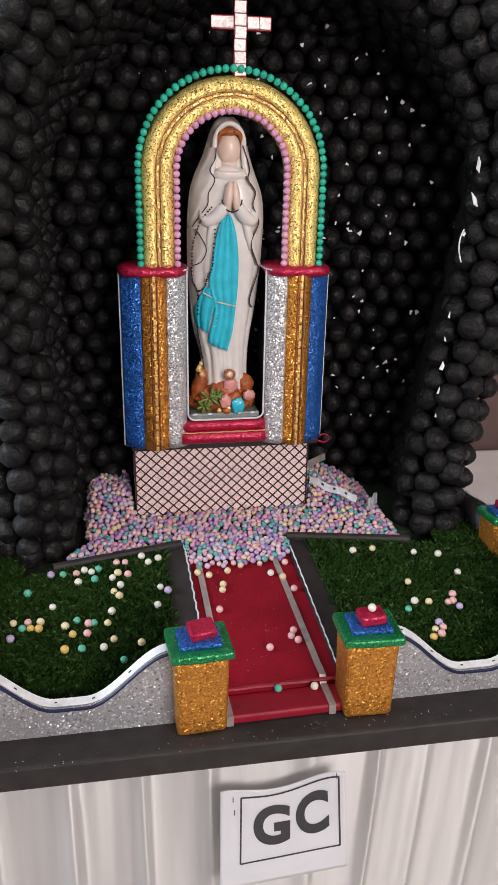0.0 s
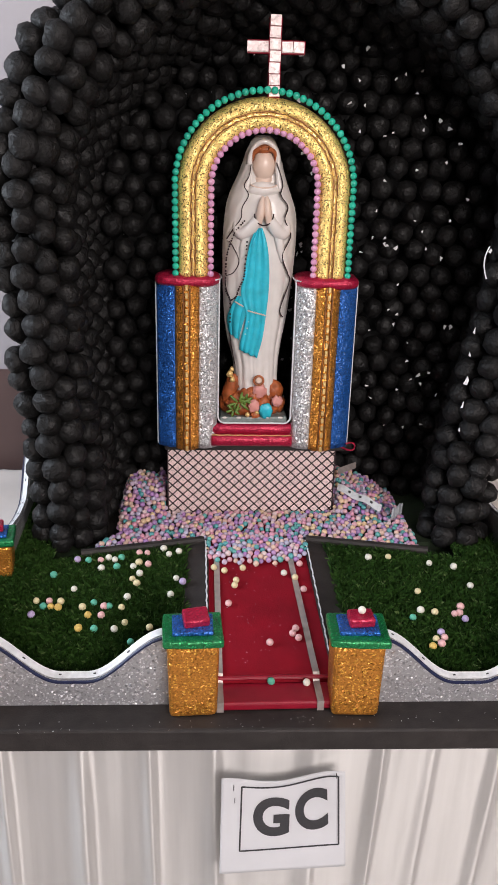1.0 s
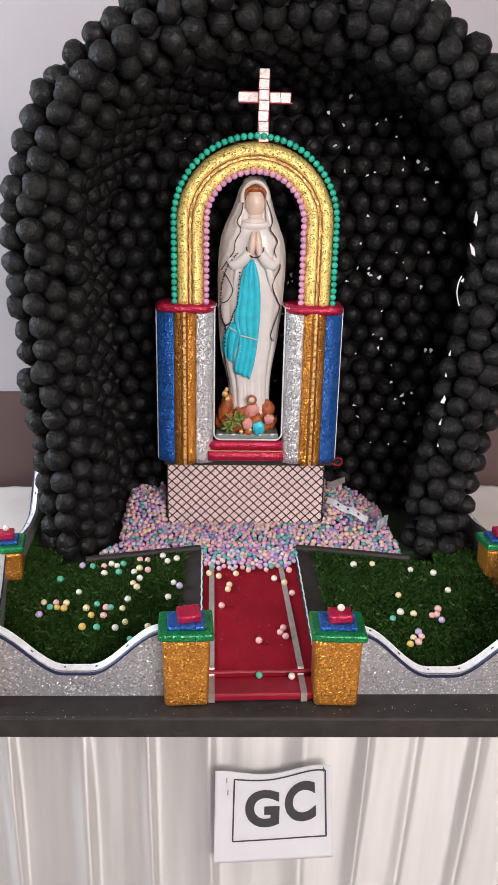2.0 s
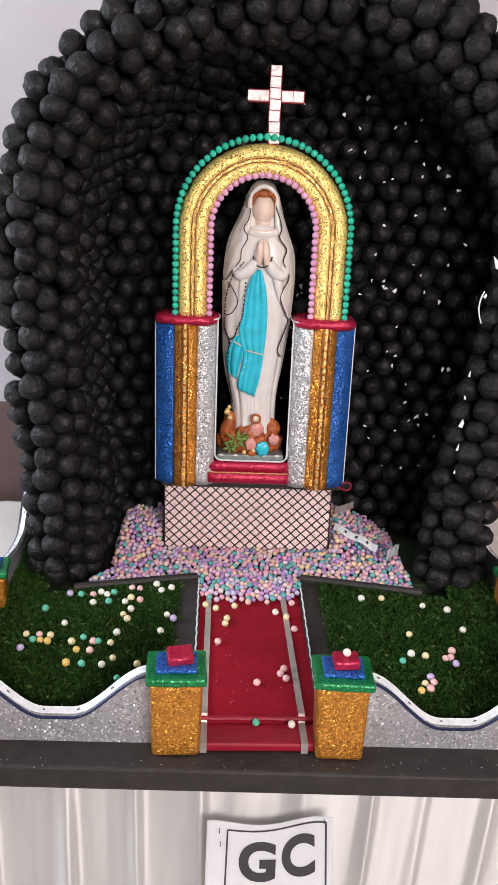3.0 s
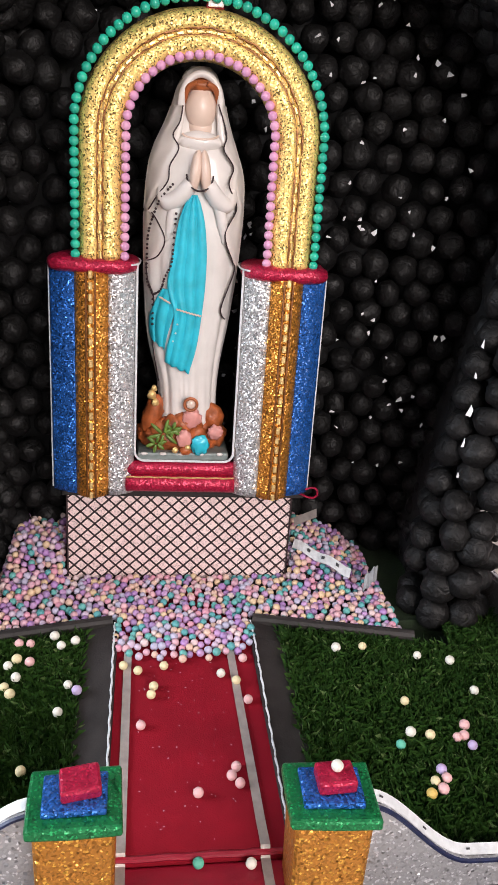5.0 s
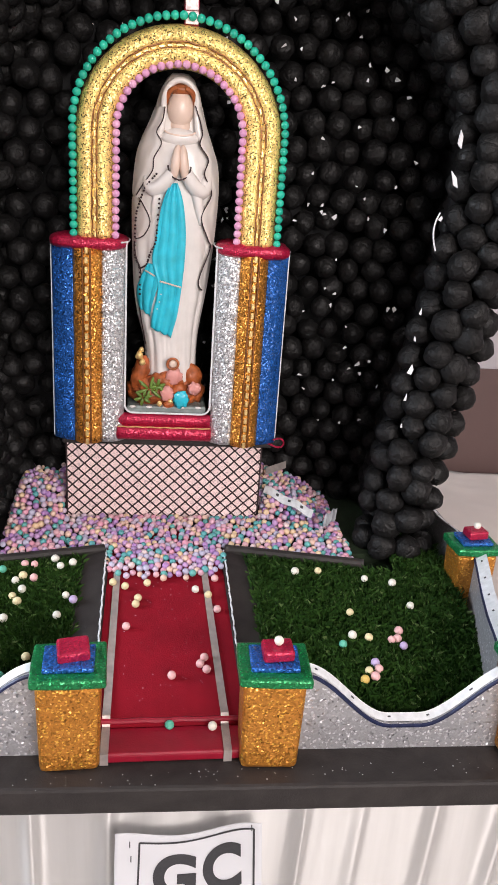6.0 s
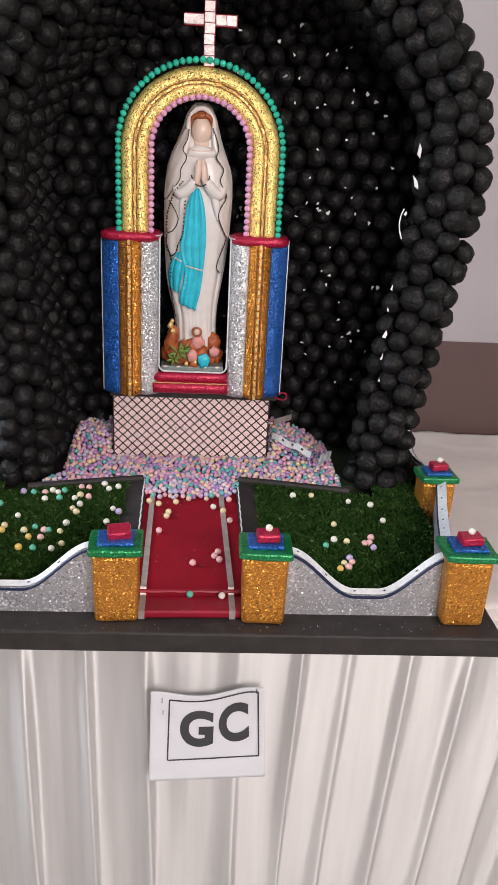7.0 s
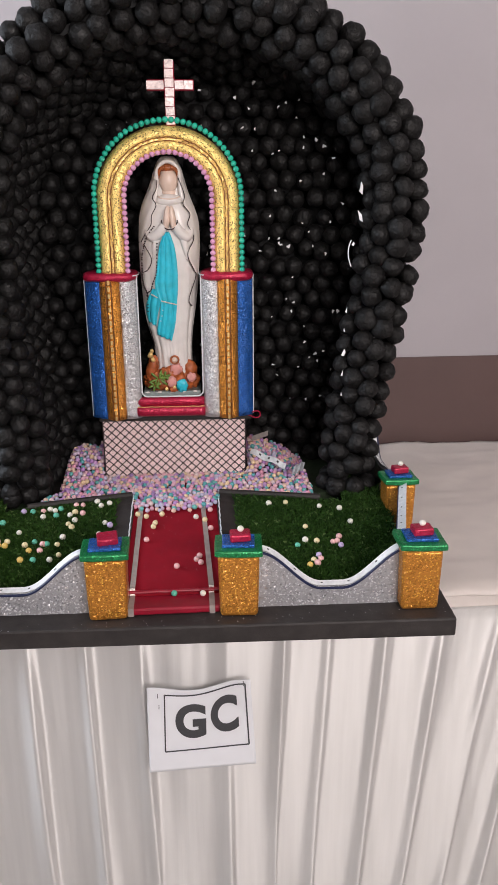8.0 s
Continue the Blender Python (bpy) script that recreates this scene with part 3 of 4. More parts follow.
def cave():
    t = tagged(empty("grotto_cave", 0.03, 0.5, 0.80), "arched grotto cave covered with black crumpled paper balls", "grotto")
    inv = Matrix.Translation((-0.03, -0.5, -0.80))
    rng = random.Random(11)
    kinds = [ball_data("ball", 0.0222, 3, BLACKBALL, 0.15, 3.1 * k, 0.05) for k in range(6)]

    def turn(x, y, z, size=1.0):
        e = Euler((rng.uniform(0, 6.28), rng.uniform(0, 6.28), rng.uniform(0, 6.28)))
        k = size * rng.uniform(0.92, 1.12)
        return Matrix.LocRotScale((x + rng.uniform(-.005, .005), y + rng.uniform(-.006, .006), z + rng.uniform(-.005, .005)), e, (k, k, k * rng.uniform(0.9, 1.0)))
    front, rest = [], []
    for off, y, ph in ((0.0, 0.430, 0.0), (0.037, 0.400, 0.5), (0.070, 0.412, 0.0), (0.090, 0.450, 0.5)):
        for p in cave_ring(off, y, 0.0410, ph):
            front.append(turn(*p, 1.02))
    # the outer skin behind the front arch
    for i in range(1, 8):
        for p in cave_ring(-0.003 + 0.005 * i, 0.430 + 0.040 * i, 0.0425, 0.5 * (i % 2)):
            rest.append((rng.randrange(6), turn(*p)))
    # the inner skin, which closes towards the back
    for i in range(1, 8):
        u = i / 7
        for x, y, z in cave_ring(0.086, 0.448 + 0.037 * i, 0.0405, 0.5 * (i % 2)):
            k = 1 - 0.13 * u ** 1.5
            xx = 0.03 + (x - 0.03) * k if x < 0.03 else x + 0.045 * smoothstep(u * 2.5) * smoothstep((x - 0.03) / 0.2)
            rest.append((rng.randrange(6), turn(xx, y, 0.86 + (z - 0.86) * (1 - 0.06 * u), 0.95)))
    # the back
    nz = 26
    for j in range(nz):
        z = 0.88 + 0.0375 * j
        for i in range(-11, 12):
            x = 0.05 + 0.0395 * (i + 0.5 * (j % 2))
            if z < 1.45:
                w = 0.345
            else:
                w = 0.345 * math.sqrt(max(0, 1 - ((z - 1.45) / 0.36) ** 2))
            if -w * 0.9 < x - 0.04 < w + 0.055:
                rest.append((rng.randrange(6), turn(x, 0.705 - 0.10 * ((x - 0.05) / 0.36) ** 2, z, 0.93)))
    front.sort(key=lambda m: m.translation.y)
    for m in front[:300]:
        shared("ball", kinds[rng.randrange(6)], t, inv @ m)
    rest += [(rng.randrange(6), m) for m in front[300:]]
    ob = joined("ball_lining", kinds, rest, BLACKBALL, t)
    ob.matrix_basis = inv
    ob["kind"] = "stuff"
    ob["label"] = "lining of black crumpled paper balls"
    # black card shell behind the balls
    bm = grid(60, 8, lambda u, v: Vector((cave_curve(u, 0.045)[0], 0.42 + 0.33 * v, max(0.801, cave_curve(u, 0.045)[1] - (0.08 if u in (0, 1) else 0)))))
    sh = part("shell", bm, BLACKCARD, t, "black card shell")
    sh.matrix_basis = inv
    sh.modifiers.new("thickness", "SOLIDIFY").thickness = 0.012
    out = [cave_curve(k / 60, 0.045)[:2] for k in range(61)]
    out = [(out[0][0], 0.801)] + out + [(out[-1][0], 0.801)]
    part("back_panel", slab_outline(out, 0.745, 0.757), BLACKCARD, t, "black card back").matrix_basis = inv
    # added white slivers stand in for light coming through gaps between the balls
    bits = bmesh.new()

    def sliver(x, y, z, w, h, a):
        m = Matrix.Translation((x, y, z)) @ Euler((rng.uniform(-.4, .4), a, rng.uniform(-.5, .5))).to_matrix().to_4x4()
        pts = [(-w * rng.uniform(.4, 1), 0, -h * rng.uniform(.2, .6)), (w * rng.uniform(.3, 1), 0, -h * rng.uniform(.3, .7)),
               (w * rng.uniform(.2, .9), 0, h * rng.uniform(.1, .6)), (-w * rng.uniform(-.2, .7), 0, h)]
        vs = [bits.verts.new(m @ Vector(p)) for p in pts] + [bits.verts.new(m @ (Vector(p) + Vector((0, 0.002, 0)))) for p in pts]
        bits.faces.new(vs[:4])
        bits.faces.new(vs[4:])
        for k in range(4):
            bits.faces.new((vs[k], vs[(k + 1) % 4], vs[4 + (k + 1) % 4], vs[4 + k]))
    for k in range(110):
        x = 0.05 + 0.33 * rng.random() ** 0.8
        sliver(x, 0.657 - 0.10 * ((x - 0.05) / 0.36) ** 2, rng.uniform(1.02, 1.80), rng.uniform(.0018, .0050), rng.uniform(.0025, .0066), rng.uniform(-3, 3))
    for k in range(14):
        sliver(rng.uniform(-.28, .05), 0.660, rng.uniform(1.0, 1.75), rng.uniform(.001, .002), rng.uniform(.001, .0025), rng.uniform(-3, 3))
    for x, z, w, h, a in ((0.386, 1.447, .004, .018, -.2), (0.372, 1.395, .003, .006, .5), (0.363, 1.263, .003, .008, .4), (0.360, 1.222, .003, .006, .1),
                          (0.361, 1.174, .005, .011, .3), (0.358, 1.130, .004, .010, .3), (0.358, 1.085, .003, .006, .2), (0.350, 1.038, .003, .008, .5), (0.385, 1.500, .004, .016, .2)):
        sliver(x, 0.412, z, w * 1.05, h * 0.9, a)
    ob = part("bare_foam", bits, PLAINWHITE, t, "white slivers standing in for bright gaps between the balls")
    ob.matrix_basis = inv
    ob["kind"] = "stuff"
    pts = [(0.371 - 0.013 * math.sin(1.7 * k / 12) ** 1 + 0.012 * (k / 12) ** 2 - 0.004, 0.400, 1.353 + 0.052 * k / 12) for k in range(13)]
    part("loose_thread", tube(pts, 0.0012, 6), PLAINWHITE, t, "white loose thread").matrix_basis = inv
    return t


cave()


# ---- the shrine ----
SH = (0.003, 0.56, 0.84)


def shrine():
    t = tagged(empty("shrine", *SH), "glitter foam shrine with beaded gold arch and white cross", "shrine")
    t.matrix_basis = pose(*SH, 0, 0, -1.2)
    inv = Matrix.Translation((-SH[0], -SH[1], -SH[2]))

    def put(ob):
        ob.matrix_basis = inv
        return ob

    def sub(ob):
        """A piece under a part that already stands at the shrine's own offset."""
        return ob
    # pedestal with printed lattice
    X, Y, Z0, Z1 = 0.1640, 0.5320, 0.84, 1.006
    ped = put(part("pedestal", box(-X, X - 0.002, Y, Y + 0.17, Z0, Z1, 0.0015, 1), PINKGLIT, t, "pale pink glitter pedestal"))
    lat = bmesh.new()
    pitch, half = 0.0200, 0.0012
    slope = 0.96

    def line(xa, za, xb, zb, y):
        d = Vector((xb - xa, 0, zb - za)).normalized()
        n = Vector((-d.z, 0, d.x)) * half
        a, b = Vector((xa, y, za)), Vector((xb, y, zb))
        vs = [lat.verts.new(p) for p in (a + n, b + n, b - n, a - n)]
        ws = [lat.verts.new(v.co + Vector((0, 0.0008, 0))) for v in vs]
        lat.faces.new(vs)
        lat.faces.new(ws)
        for k in range(4):
            lat.faces.new((vs[k], vs[(k + 1) % 4], ws[(k + 1) % 4], ws[k]))
    for s, y in ((1, Y - 0.0009), (-1, Y - 0.0012)):
        for k in range(-30, 40):
            x0 = -X + k * pitch
            za, zb = Z0 + 0.001, Z1 - 0.002
            xa, xb = x0, x0 + s * (zb - za) / slope
            lo, hi = -X + 0.001, X - 0.003
            if max(xa, xb) <= lo or min(xa, xb) >= hi:
                continue

            def clip(xq, zq, xr, zr):
                if xq < lo:
                    return lo, zq + (zr - zq) * (lo - xq) / (xr - xq)
                if xq > hi:
                    return hi, zq + (zr - zq) * (hi - xq) / (xr - xq)
                return xq, zq
            p, q = clip(xa, za, xb, zb), clip(xb, zb, xa, za)
            line(p[0], p[1], q[0], q[1], y)
    for xa, za, xb, zb in ((-X + .001, Z0, -X + .001, Z1), (X - .003, Z0, X - .003, Z1), (-X, Z1 - .002, X - .002, Z1 - .002)):
        line(xa, za, xb, zb, Y - 0.0015)
    sub(part("lattice", lat, LINE, ped, "black printed lattice"))

    # the plate under the columns, the niche floor and the rolled sill
    put(part("plate", box(-0.168, 0.176, 0.515, 0.690, 1.0065, 1.022, 0.003, 2), BLACKFOAM, t))
    put(part("niche_floor", box(-0.066, 0.066, 0.516, 0.62, 1.0225, 1.064, 0.002, 1), BLACKFOAM, t))
    put(part("sill", tube([(-0.079 + 0.150 * k / 10, 0.5045, 1.0335) for k in range(11)], 0.0125, 14), CRIMSON, t, "crimson glitter rolled sill", True))
    put(part("sill", tube([(-0.077 + 0.146 * k / 10, 0.509, 1.0540) for k in range(11)], 0.0105, 14), CRIMSON, t, "crimson glitter rolled sill", True))
    put(part("sill_cord", tube([(-0.078 + 0.148 * k / 20, 0.4965, 1.0445 + 0.0005 * math.sin(k * 2)) for k in range(21)], 0.0012, 6), SEQUIN, t))

    # columns
    def column(side):
        col = put(tagged(part("column", box(*sorted((side * 0.073, side * 0.160)), 0.512, 0.60, 1.0225, 1.322, 0.003, 2), BLACKFOAM, t), "column of blue, gold and silver glitter foam"))

        def bulge(xa, xb, ya, yb, puff):
            def fn(u, v):
                x = xa + (xb - xa) * u
                y = ya + (yb - ya) * u - puff * math.sin(math.pi * u) ** (0.7 if puff > 0.004 else 1)
                z = 1.019 + 0.303 * v
                return Vector((x, y + 0.0008 * noise.noise(Vector((x * 60, z * 14, side))), z))
            bm = grid(14, 30, fn)
            r = bmesh.ops.extrude_face_region(bm, geom=bm.faces[:])
            for v in r["geom"]:
                if isinstance(v, bmesh.types.BMVert):
                    v.co.y = max(ya, yb) + 0.004
            return bm
        s = side
        sub(part("panel", bulge(s * 0.0690, s * 0.1030, 0.506, 0.494, 0.006), SILVER, col, "silver glitter panel", True))
        sub(part("panel", bulge(s * 0.1030, s * 0.1450, 0.494, 0.496, 0.013), GOLD, col, "gold glitter panel", True))
        sub(part("panel", bulge(s * 0.1450, s * 0.1780, 0.497, 0.514, 0.003), BLUE, col, "blue glitter panel", True))
        xs = s * 0.124
        for k in range(22):
            z = 1.024 + 0.2945 * k / 21
            sub(part("sequin", box(xs - 0.0026, xs + 0.0026, 0.4772, 0.4812, z - 0.0048, z + 0.0048, 0.001, 1), SEQUIN, col) if k == 0 else shared("sequin", col.children[-1].data, col, Matrix.Translation((0, 0, 0.2945 * k / 21))))
        for dx in (-0.0055, 0.0055):
            sub(part("seam", tube([(xs + dx, 0.4812, 1.020 + 0.301 * k / 6) for k in range(7)], 0.0014, 6), BROWNSEAM, col, "brown seam"))
        # piping
        sub(part("piping", tube([(s * 0.0675, 0.5045, 1.085 + 0.245 * k / 8) for k in range(9)], 0.0015, 6), RIBBON, col, "white piping"))
        sub(part("piping", tube([(s * 0.1795, 0.5195, 1.020 + 0.310 * k / 40) for k in range(41)], 0.0013, 6), RIBBON, col, "white piping"))
        # cap: a flattened crimson cushion
        cap = bmesh.new()
        bmesh.ops.create_uvsphere(cap, u_segments=32, v_segments=14, radius=1)
        cx = s * 0.1235
        for v in cap.verts:
            k = 1.0
            e = 0.6
            sx_, sy_, sz_ = v.co
            v.co = Vector((cx + 0.0575 * math.copysign(abs(sx_) ** e, sx_), 0.533 + 0.053 * math.copysign(abs(sy_) ** e, sy_), 1.328 + 0.0125 * math.copysign(abs(sz_) ** 0.7, sz_)))
            v.co += noise.noise_vector(v.co * 40) * 0.0022
        sub(part("cap", cap, CRIMSON, col, "crimson glitter cap", True))
        arc = [math.pi / 2 + 0.1 + 2.2 * k / 30 for k in range(31)]
        sub(part("cap_edge", tube([(cx + s * 0.0590 * math.copysign(abs(math.cos(a)) ** 0.6, math.cos(a)), 0.533 + 0.0540 * math.copysign(abs(math.sin(a)) ** 0.6, math.sin(a)), 1.3310) for a in arc], 0.0013, 6), RIBBON, col, "white piping"))
        return col
    column(-1)
    right = column(1)
    pts = [(0.176 + 0.018 * math.sin(a) * (1 if a < 3.4 else 1), 0.510, 1.024 - 0.010 * (1 - math.cos(a)) * 0.5 + 0.004 * math.sin(2 * a)) for a in (0.15 * k for k in range(38))]
    sub(part("ribbon_curl", tube(pts, 0.0016, 6), CRIMSON, right, "pink curled ribbon end"))
    # white cord that turns up at both ends of the niche floor
    cord = [(-0.0675, 1.086), (-0.0675, 1.080)] + [(-0.0675 + 0.013 * (1 - math.cos(q)), 1.0795 - 0.013 * math.sin(q)) for q in (0.196 * k for k in range(9))]
    cord = cord + [(-x, z) for x, z in reversed(cord)]
    put(part("niche_piping", tube([(x, 0.5030, z) for x, z in cord], 0.0017, 6), RIBBON, t, "white piping"))

    # arch
    CX, ZS = 0.006, 1.480

    def arch_pt(s, r_out):
        """Along the arch, s 0 to 1 from left foot to right foot, at half-width r_out."""
        z0 = 1.335
        leg = ZS - z0
        rise = r_out * 0.985
        arc = math.pi * (r_out + rise) / 2
        q = s * (2 * leg + arc)
        if q < leg:
            return CX - r_out, z0 + q
        if q > leg + arc:
            return CX + r_out, ZS - (q - leg - arc)
        a = (q - leg) / arc * math.pi
        return CX - r_out * math.cos(a), ZS + rise * math.sin(a)

    def arch_len(r_out):
        return 2 * (ZS - 1.335) + math.pi * r_out * 0.9925
    RI, RO = 0.0915, 0.1462

    def arch_fn(u, v):
        r = RI + (RO - RI) * v
        x, z = arch_pt(u, r)
        w = abs(2 * v - 1)
        puff = 0.016 * (1 - w ** 5) - 0.008 * math.exp(-((v - 0.5) / 0.07) ** 2)
        puff += 0.0014 * noise.noise(Vector((x * 45, z * 45, 3)))
        return Vector((x, 0.503 - puff, z))
    bm = grid(90, 18, arch_fn)
    r = bmesh.ops.extrude_face_region(bm, geom=bm.faces[:])
    for v in r["geom"]:
        if isinstance(v, bmesh.types.BMVert):
            v.co.y = 0.530
    arch = put(part("arch", bm, ARCHGOLD, t, "padded gold glitter arch", True))
    for name, rad, mat, dia in (("green", 0.1492, GREENBEAD, 0.0122), ("pink", 0.0890, PINKBEAD, 0.0118)):
        me = ball_data("bead", dia / 2, 2, mat, 0.0)
        n = int(arch_len(rad) / (dia * 0.965))
        for k in range(n + 1):
            x, z = arch_pt(k / n, rad)
            ob = shared("bead", me, arch, Matrix.Translation((x, 0.4935 + 0.0015 * math.sin(k * 1.7), z + 0.006)))
            ob["label"] = "sea-green pearl bead" if name == "green" else "lilac-pink pearl bead"
    rng = random.Random(2)
    seq = None
    n = 58
    for k in range(n):
        x, z = arch_pt((k + 0.5) / n, 0.1187)
        x2, z2 = arch_pt(min(1, (k + 0.9) / n), 0.1187)
        ang = math.degrees(math.atan2(x2 - x, z2 - z))
        if seq is None:
            seq = part("sequin", box(-0.0018, 0.0018, -0.0012, 0.0012, -0.0042, 0.0042, 0.0007, 1), SEQUIN, arch)
        else:
            seq = shared("sequin", seq.data, arch, Matrix.Identity(4))
        seq.matrix_basis = pose(x + rng.uniform(-.0008, .0008), 0.4925, z, 0, ang, rng.uniform(-20, 20))
    for rr in (0.1150, 0.1226):
        pts = []
        for k in range(81):
            x, z = arch_pt(k / 80, rr + 0.0009 * math.sin(k * 1.9))
            pts.append((x, 0.4905 + 0.0006 * math.sin(k * 0.9), z))
        sub(part("seam", tube(pts, 0.0013, 6), BROWNSEAM, arch, "brown seam"))

    # cross of small mirror-like tiles
    cr = put(part("cross", box(0.0065, 0.0265, 0.498, 0.510, 1.622, 1.7385, 0.001, 1), REDSATIN, t, "white tiled cross"))
    sub(part("arm", box(-0.0275, 0.0645, 0.4982, 0.5098, 1.6855, 1.7055, 0.001, 1), REDSATIN, cr))
    tile = None
    spots = [(0.0165, 1.6305 + 0.0170 * k + 0.0008) for k in range(7)] + [(0.0165 + s, 1.6955) for s in (-0.0365, -0.0190, 0.0200, 0.0375)]
    for k, (x, z) in enumerate(spots):
        if tile is None:
            tile = part("tile", box(-0.0088, 0.0088, -0.0012, 0.0012, -0.0079, 0.0079, 0.0008, 1), CROSSTILE, cr)
        else:
            tile = shared("tile", tile.data, cr, Matrix.Identity(4))
        tile.matrix_basis = pose(x + rng.uniform(-.0006, .0006), 0.4965, z, rng.uniform(-3, 3), rng.uniform(-2, 2), rng.uniform(-3, 3))
    return t


CROSSTILE = glitter("pinkish_white_tile", (0.84, 0.70, 0.68), size=0.003, tilt=0.25, metal=0.1, dark=0.85, bright=1.15, rough=0.35)
shrine()


# ---- the statue: one plain mesh ----
def spline(path, steps):
    """A smooth line through a few places."""
    n = len(path) - 1
    out = []
    for k in range(n * steps + 1):
        q = k / steps
        i = min(int(q), n - 1)
        f = q - i
        p0, p1, p2, p3 = (Vector(path[max(0, min(n, i + d))]) for d in (-1, 0, 1, 2))
        out.append(0.5 * (2 * p1 + (p2 - p0) * f + (2 * p0 - 5 * p1 + 4 * p2 - p3) * f * f + (3 * p1 - p0 - 3 * p2 + p3) * f ** 3))
    return out


def statue():
    mats = [PORCELAIN, SASH, CREAM, HAIR, ROCK, LEAF, ROSE, STONEGREY, LINE, SEQUIN]
    bm = bmesh.new()
    CY = 0.553

    def add(sub_bm, mat, smooth=True):
        me = bpy.data.meshes.new("tmp")
        bmesh.ops.recalc_face_normals(sub_bm, faces=sub_bm.faces[:])
        sub_bm.to_mesh(me)
        sub_bm.free()
        n0 = len(bm.faces)
        bm.from_mesh(me)
        bpy.data.meshes.remove(me)
        bm.faces.ensure_lookup_table()
        for f in bm.faces[n0:]:
            f.material_index = mat
            f.smooth = smooth

    def between(table, h):
        h = max(h, table[0][0])
        for (h0, *a), (h1, *b) in zip(table, table[1:]):
            if h <= h1:
                k = (h - h0) / (h1 - h0)
                return [p + (q - p) * k for p, q in zip(a, b)]
        return list(table[-1][1:])

    def mix(table, h):
        """The table's values at a height, evened out over 3 cm where there is room."""
        reach = min(0.015, max(0.0, table[-1][0] - h))
        rows = [between(table, h + reach * d) for d in (-1, -0.5, 0, 0.5, 1)]
        return [sum(col) / 5 for col in zip(*rows)]
    # height, half-width, half-depth, shift in x
    robe = [(1.105, 0.041, 0.036, 0.004), (1.135, 0.039, 0.034, 0.004), (1.182, 0.042, 0.034, 0.002), (1.21, 0.048, 0.036, -0.001), (1.25, 0.055, 0.037, -0.001),
            (1.33, 0.062, 0.040, 0.001), (1.395, 0.0645, 0.042, 0.0025), (1.443, 0.062, 0.041, 0.0035), (1.471, 0.054, 0.037, 0.001), (1.502, 0.040, 0.033, 0.003),
            (1.533, 0.0310, 0.030, 0.0045), (1.555, 0.0265, 0.027, 0.005), (1.5675, 0.011, 0.011, 0.005)]

    def folds(a, h):
        """Long folds that gather at the waist and spread towards the hem."""
        low = smoothstep((1.40 - h) / 0.16)
        sway = 0.35 * math.sin(9 * h) + 2.6 * (1.40 - h)
        ridge = abs(math.sin(5.5 * a + sway)) ** 0.7 + 0.45 * abs(math.sin(9.3 * a - 1.7 * sway + 1.0))
        upper = smoothstep((1.50 - h) / 0.06) * (1 - low)
        return 1 + 0.095 * low * (ridge - 0.85) + 0.030 * upper * math.sin(11 * a + 14 * h)

    def robe_fn(u, v):
        h = 1.105 + 0.462 * v
        w, d, sx = mix(robe, h)
        a = 2 * math.pi * u
        k = folds(a, h)
        y = math.sin(a) * d * k
        if h > 1.460 and y < 0:
            y *= 1 - 0.34 * smoothstep((h - 1.460) / 0.03)
        return Vector((sx + math.cos(a) * w * (1 + 0.6 * (k - 1)), CY + y, h))
    add(grid(160, 130, robe_fn, True), 0)

    def front(x, h, lift=0.0):
        w, d, sx = mix(robe, h)
        e = min(0.985, abs((x - sx) / w))
        return CY - d * math.sqrt(1 - e * e) - lift

    def thick(g, t):
        r = bmesh.ops.extrude_face_region(g, geom=g.faces[:])
        for v in r["geom"]:
            if isinstance(v, bmesh.types.BMVert):
                v.co.y += t
        return g

    # mantle: two fronts with waving, dark-lined edges
    right_edge = spline([(0.026, 0, 1.524), (0.035, 0, 1.501), (0.038, 0, 1.487), (0.035, 0, 1.472), (0.048, 0, 1.453), (0.043, 0, 1.432), (0.055, 0, 1.405), (0.041, 0, 1.372),
                         (0.053, 0, 1.339), (0.057, 0, 1.325), (0.041, 0, 1.278), (0.047, 0, 1.262)], 8)
    left_edge = spline([(-0.017, 0, 1.520), (-0.020, 0, 1.502), (-0.028, 0, 1.486), (-0.021, 0, 1.471), (-0.031, 0, 1.451), (-0.033, 0, 1.433), (-0.046, 0, 1.414), (-0.056, 0, 1.397)], 8)
    sleeve_edge = spline([(-0.052, 0, 1.394), (-0.045, 0, 1.384), (-0.035, 0, 1.362), (-0.043, 0, 1.342), (-0.056, 0, 1.334)], 8)
    train_edge = spline([(-0.058, 0, 1.330), (-0.055, 0, 1.308), (-0.047, 0, 1.285), (-0.050, 0, 1.250), (-0.046, 0, 1.215), (-0.038, 0, 1.170)], 8)
    for side, edge, lift in ((1, right_edge, 0.0075), (-1, left_edge, 0.0075), (-1, sleeve_edge, 0.0085), (-1, train_edge, 0.0045)):
        def flap(u, v, side=side, edge=edge, lift=lift):
            q = v * (len(edge) - 1)
            i = min(int(q), len(edge) - 2)
            p = edge[i].lerp(edge[i + 1], q - i)
            w, d, sx = mix(robe, p.z)
            x = p.x + (sx + side * w * 1.015 - p.x) * u
            roll = lift * (1 - u) ** 0.6 + 0.0022 * math.sin(8 * u + 60 * p.z) * u * (1 - u) * 2
            return Vector((x, front(x, p.z, roll if u < 0.97 else 0.0), p.z))
        add(thick(grid(16, len(edge) * 2, flap), 0.005), 0)
        add(tube([Vector((p.x, front(p.x, p.z, lift + 0.0008), p.z)) for p in edge], 0.0009, 5), 8)

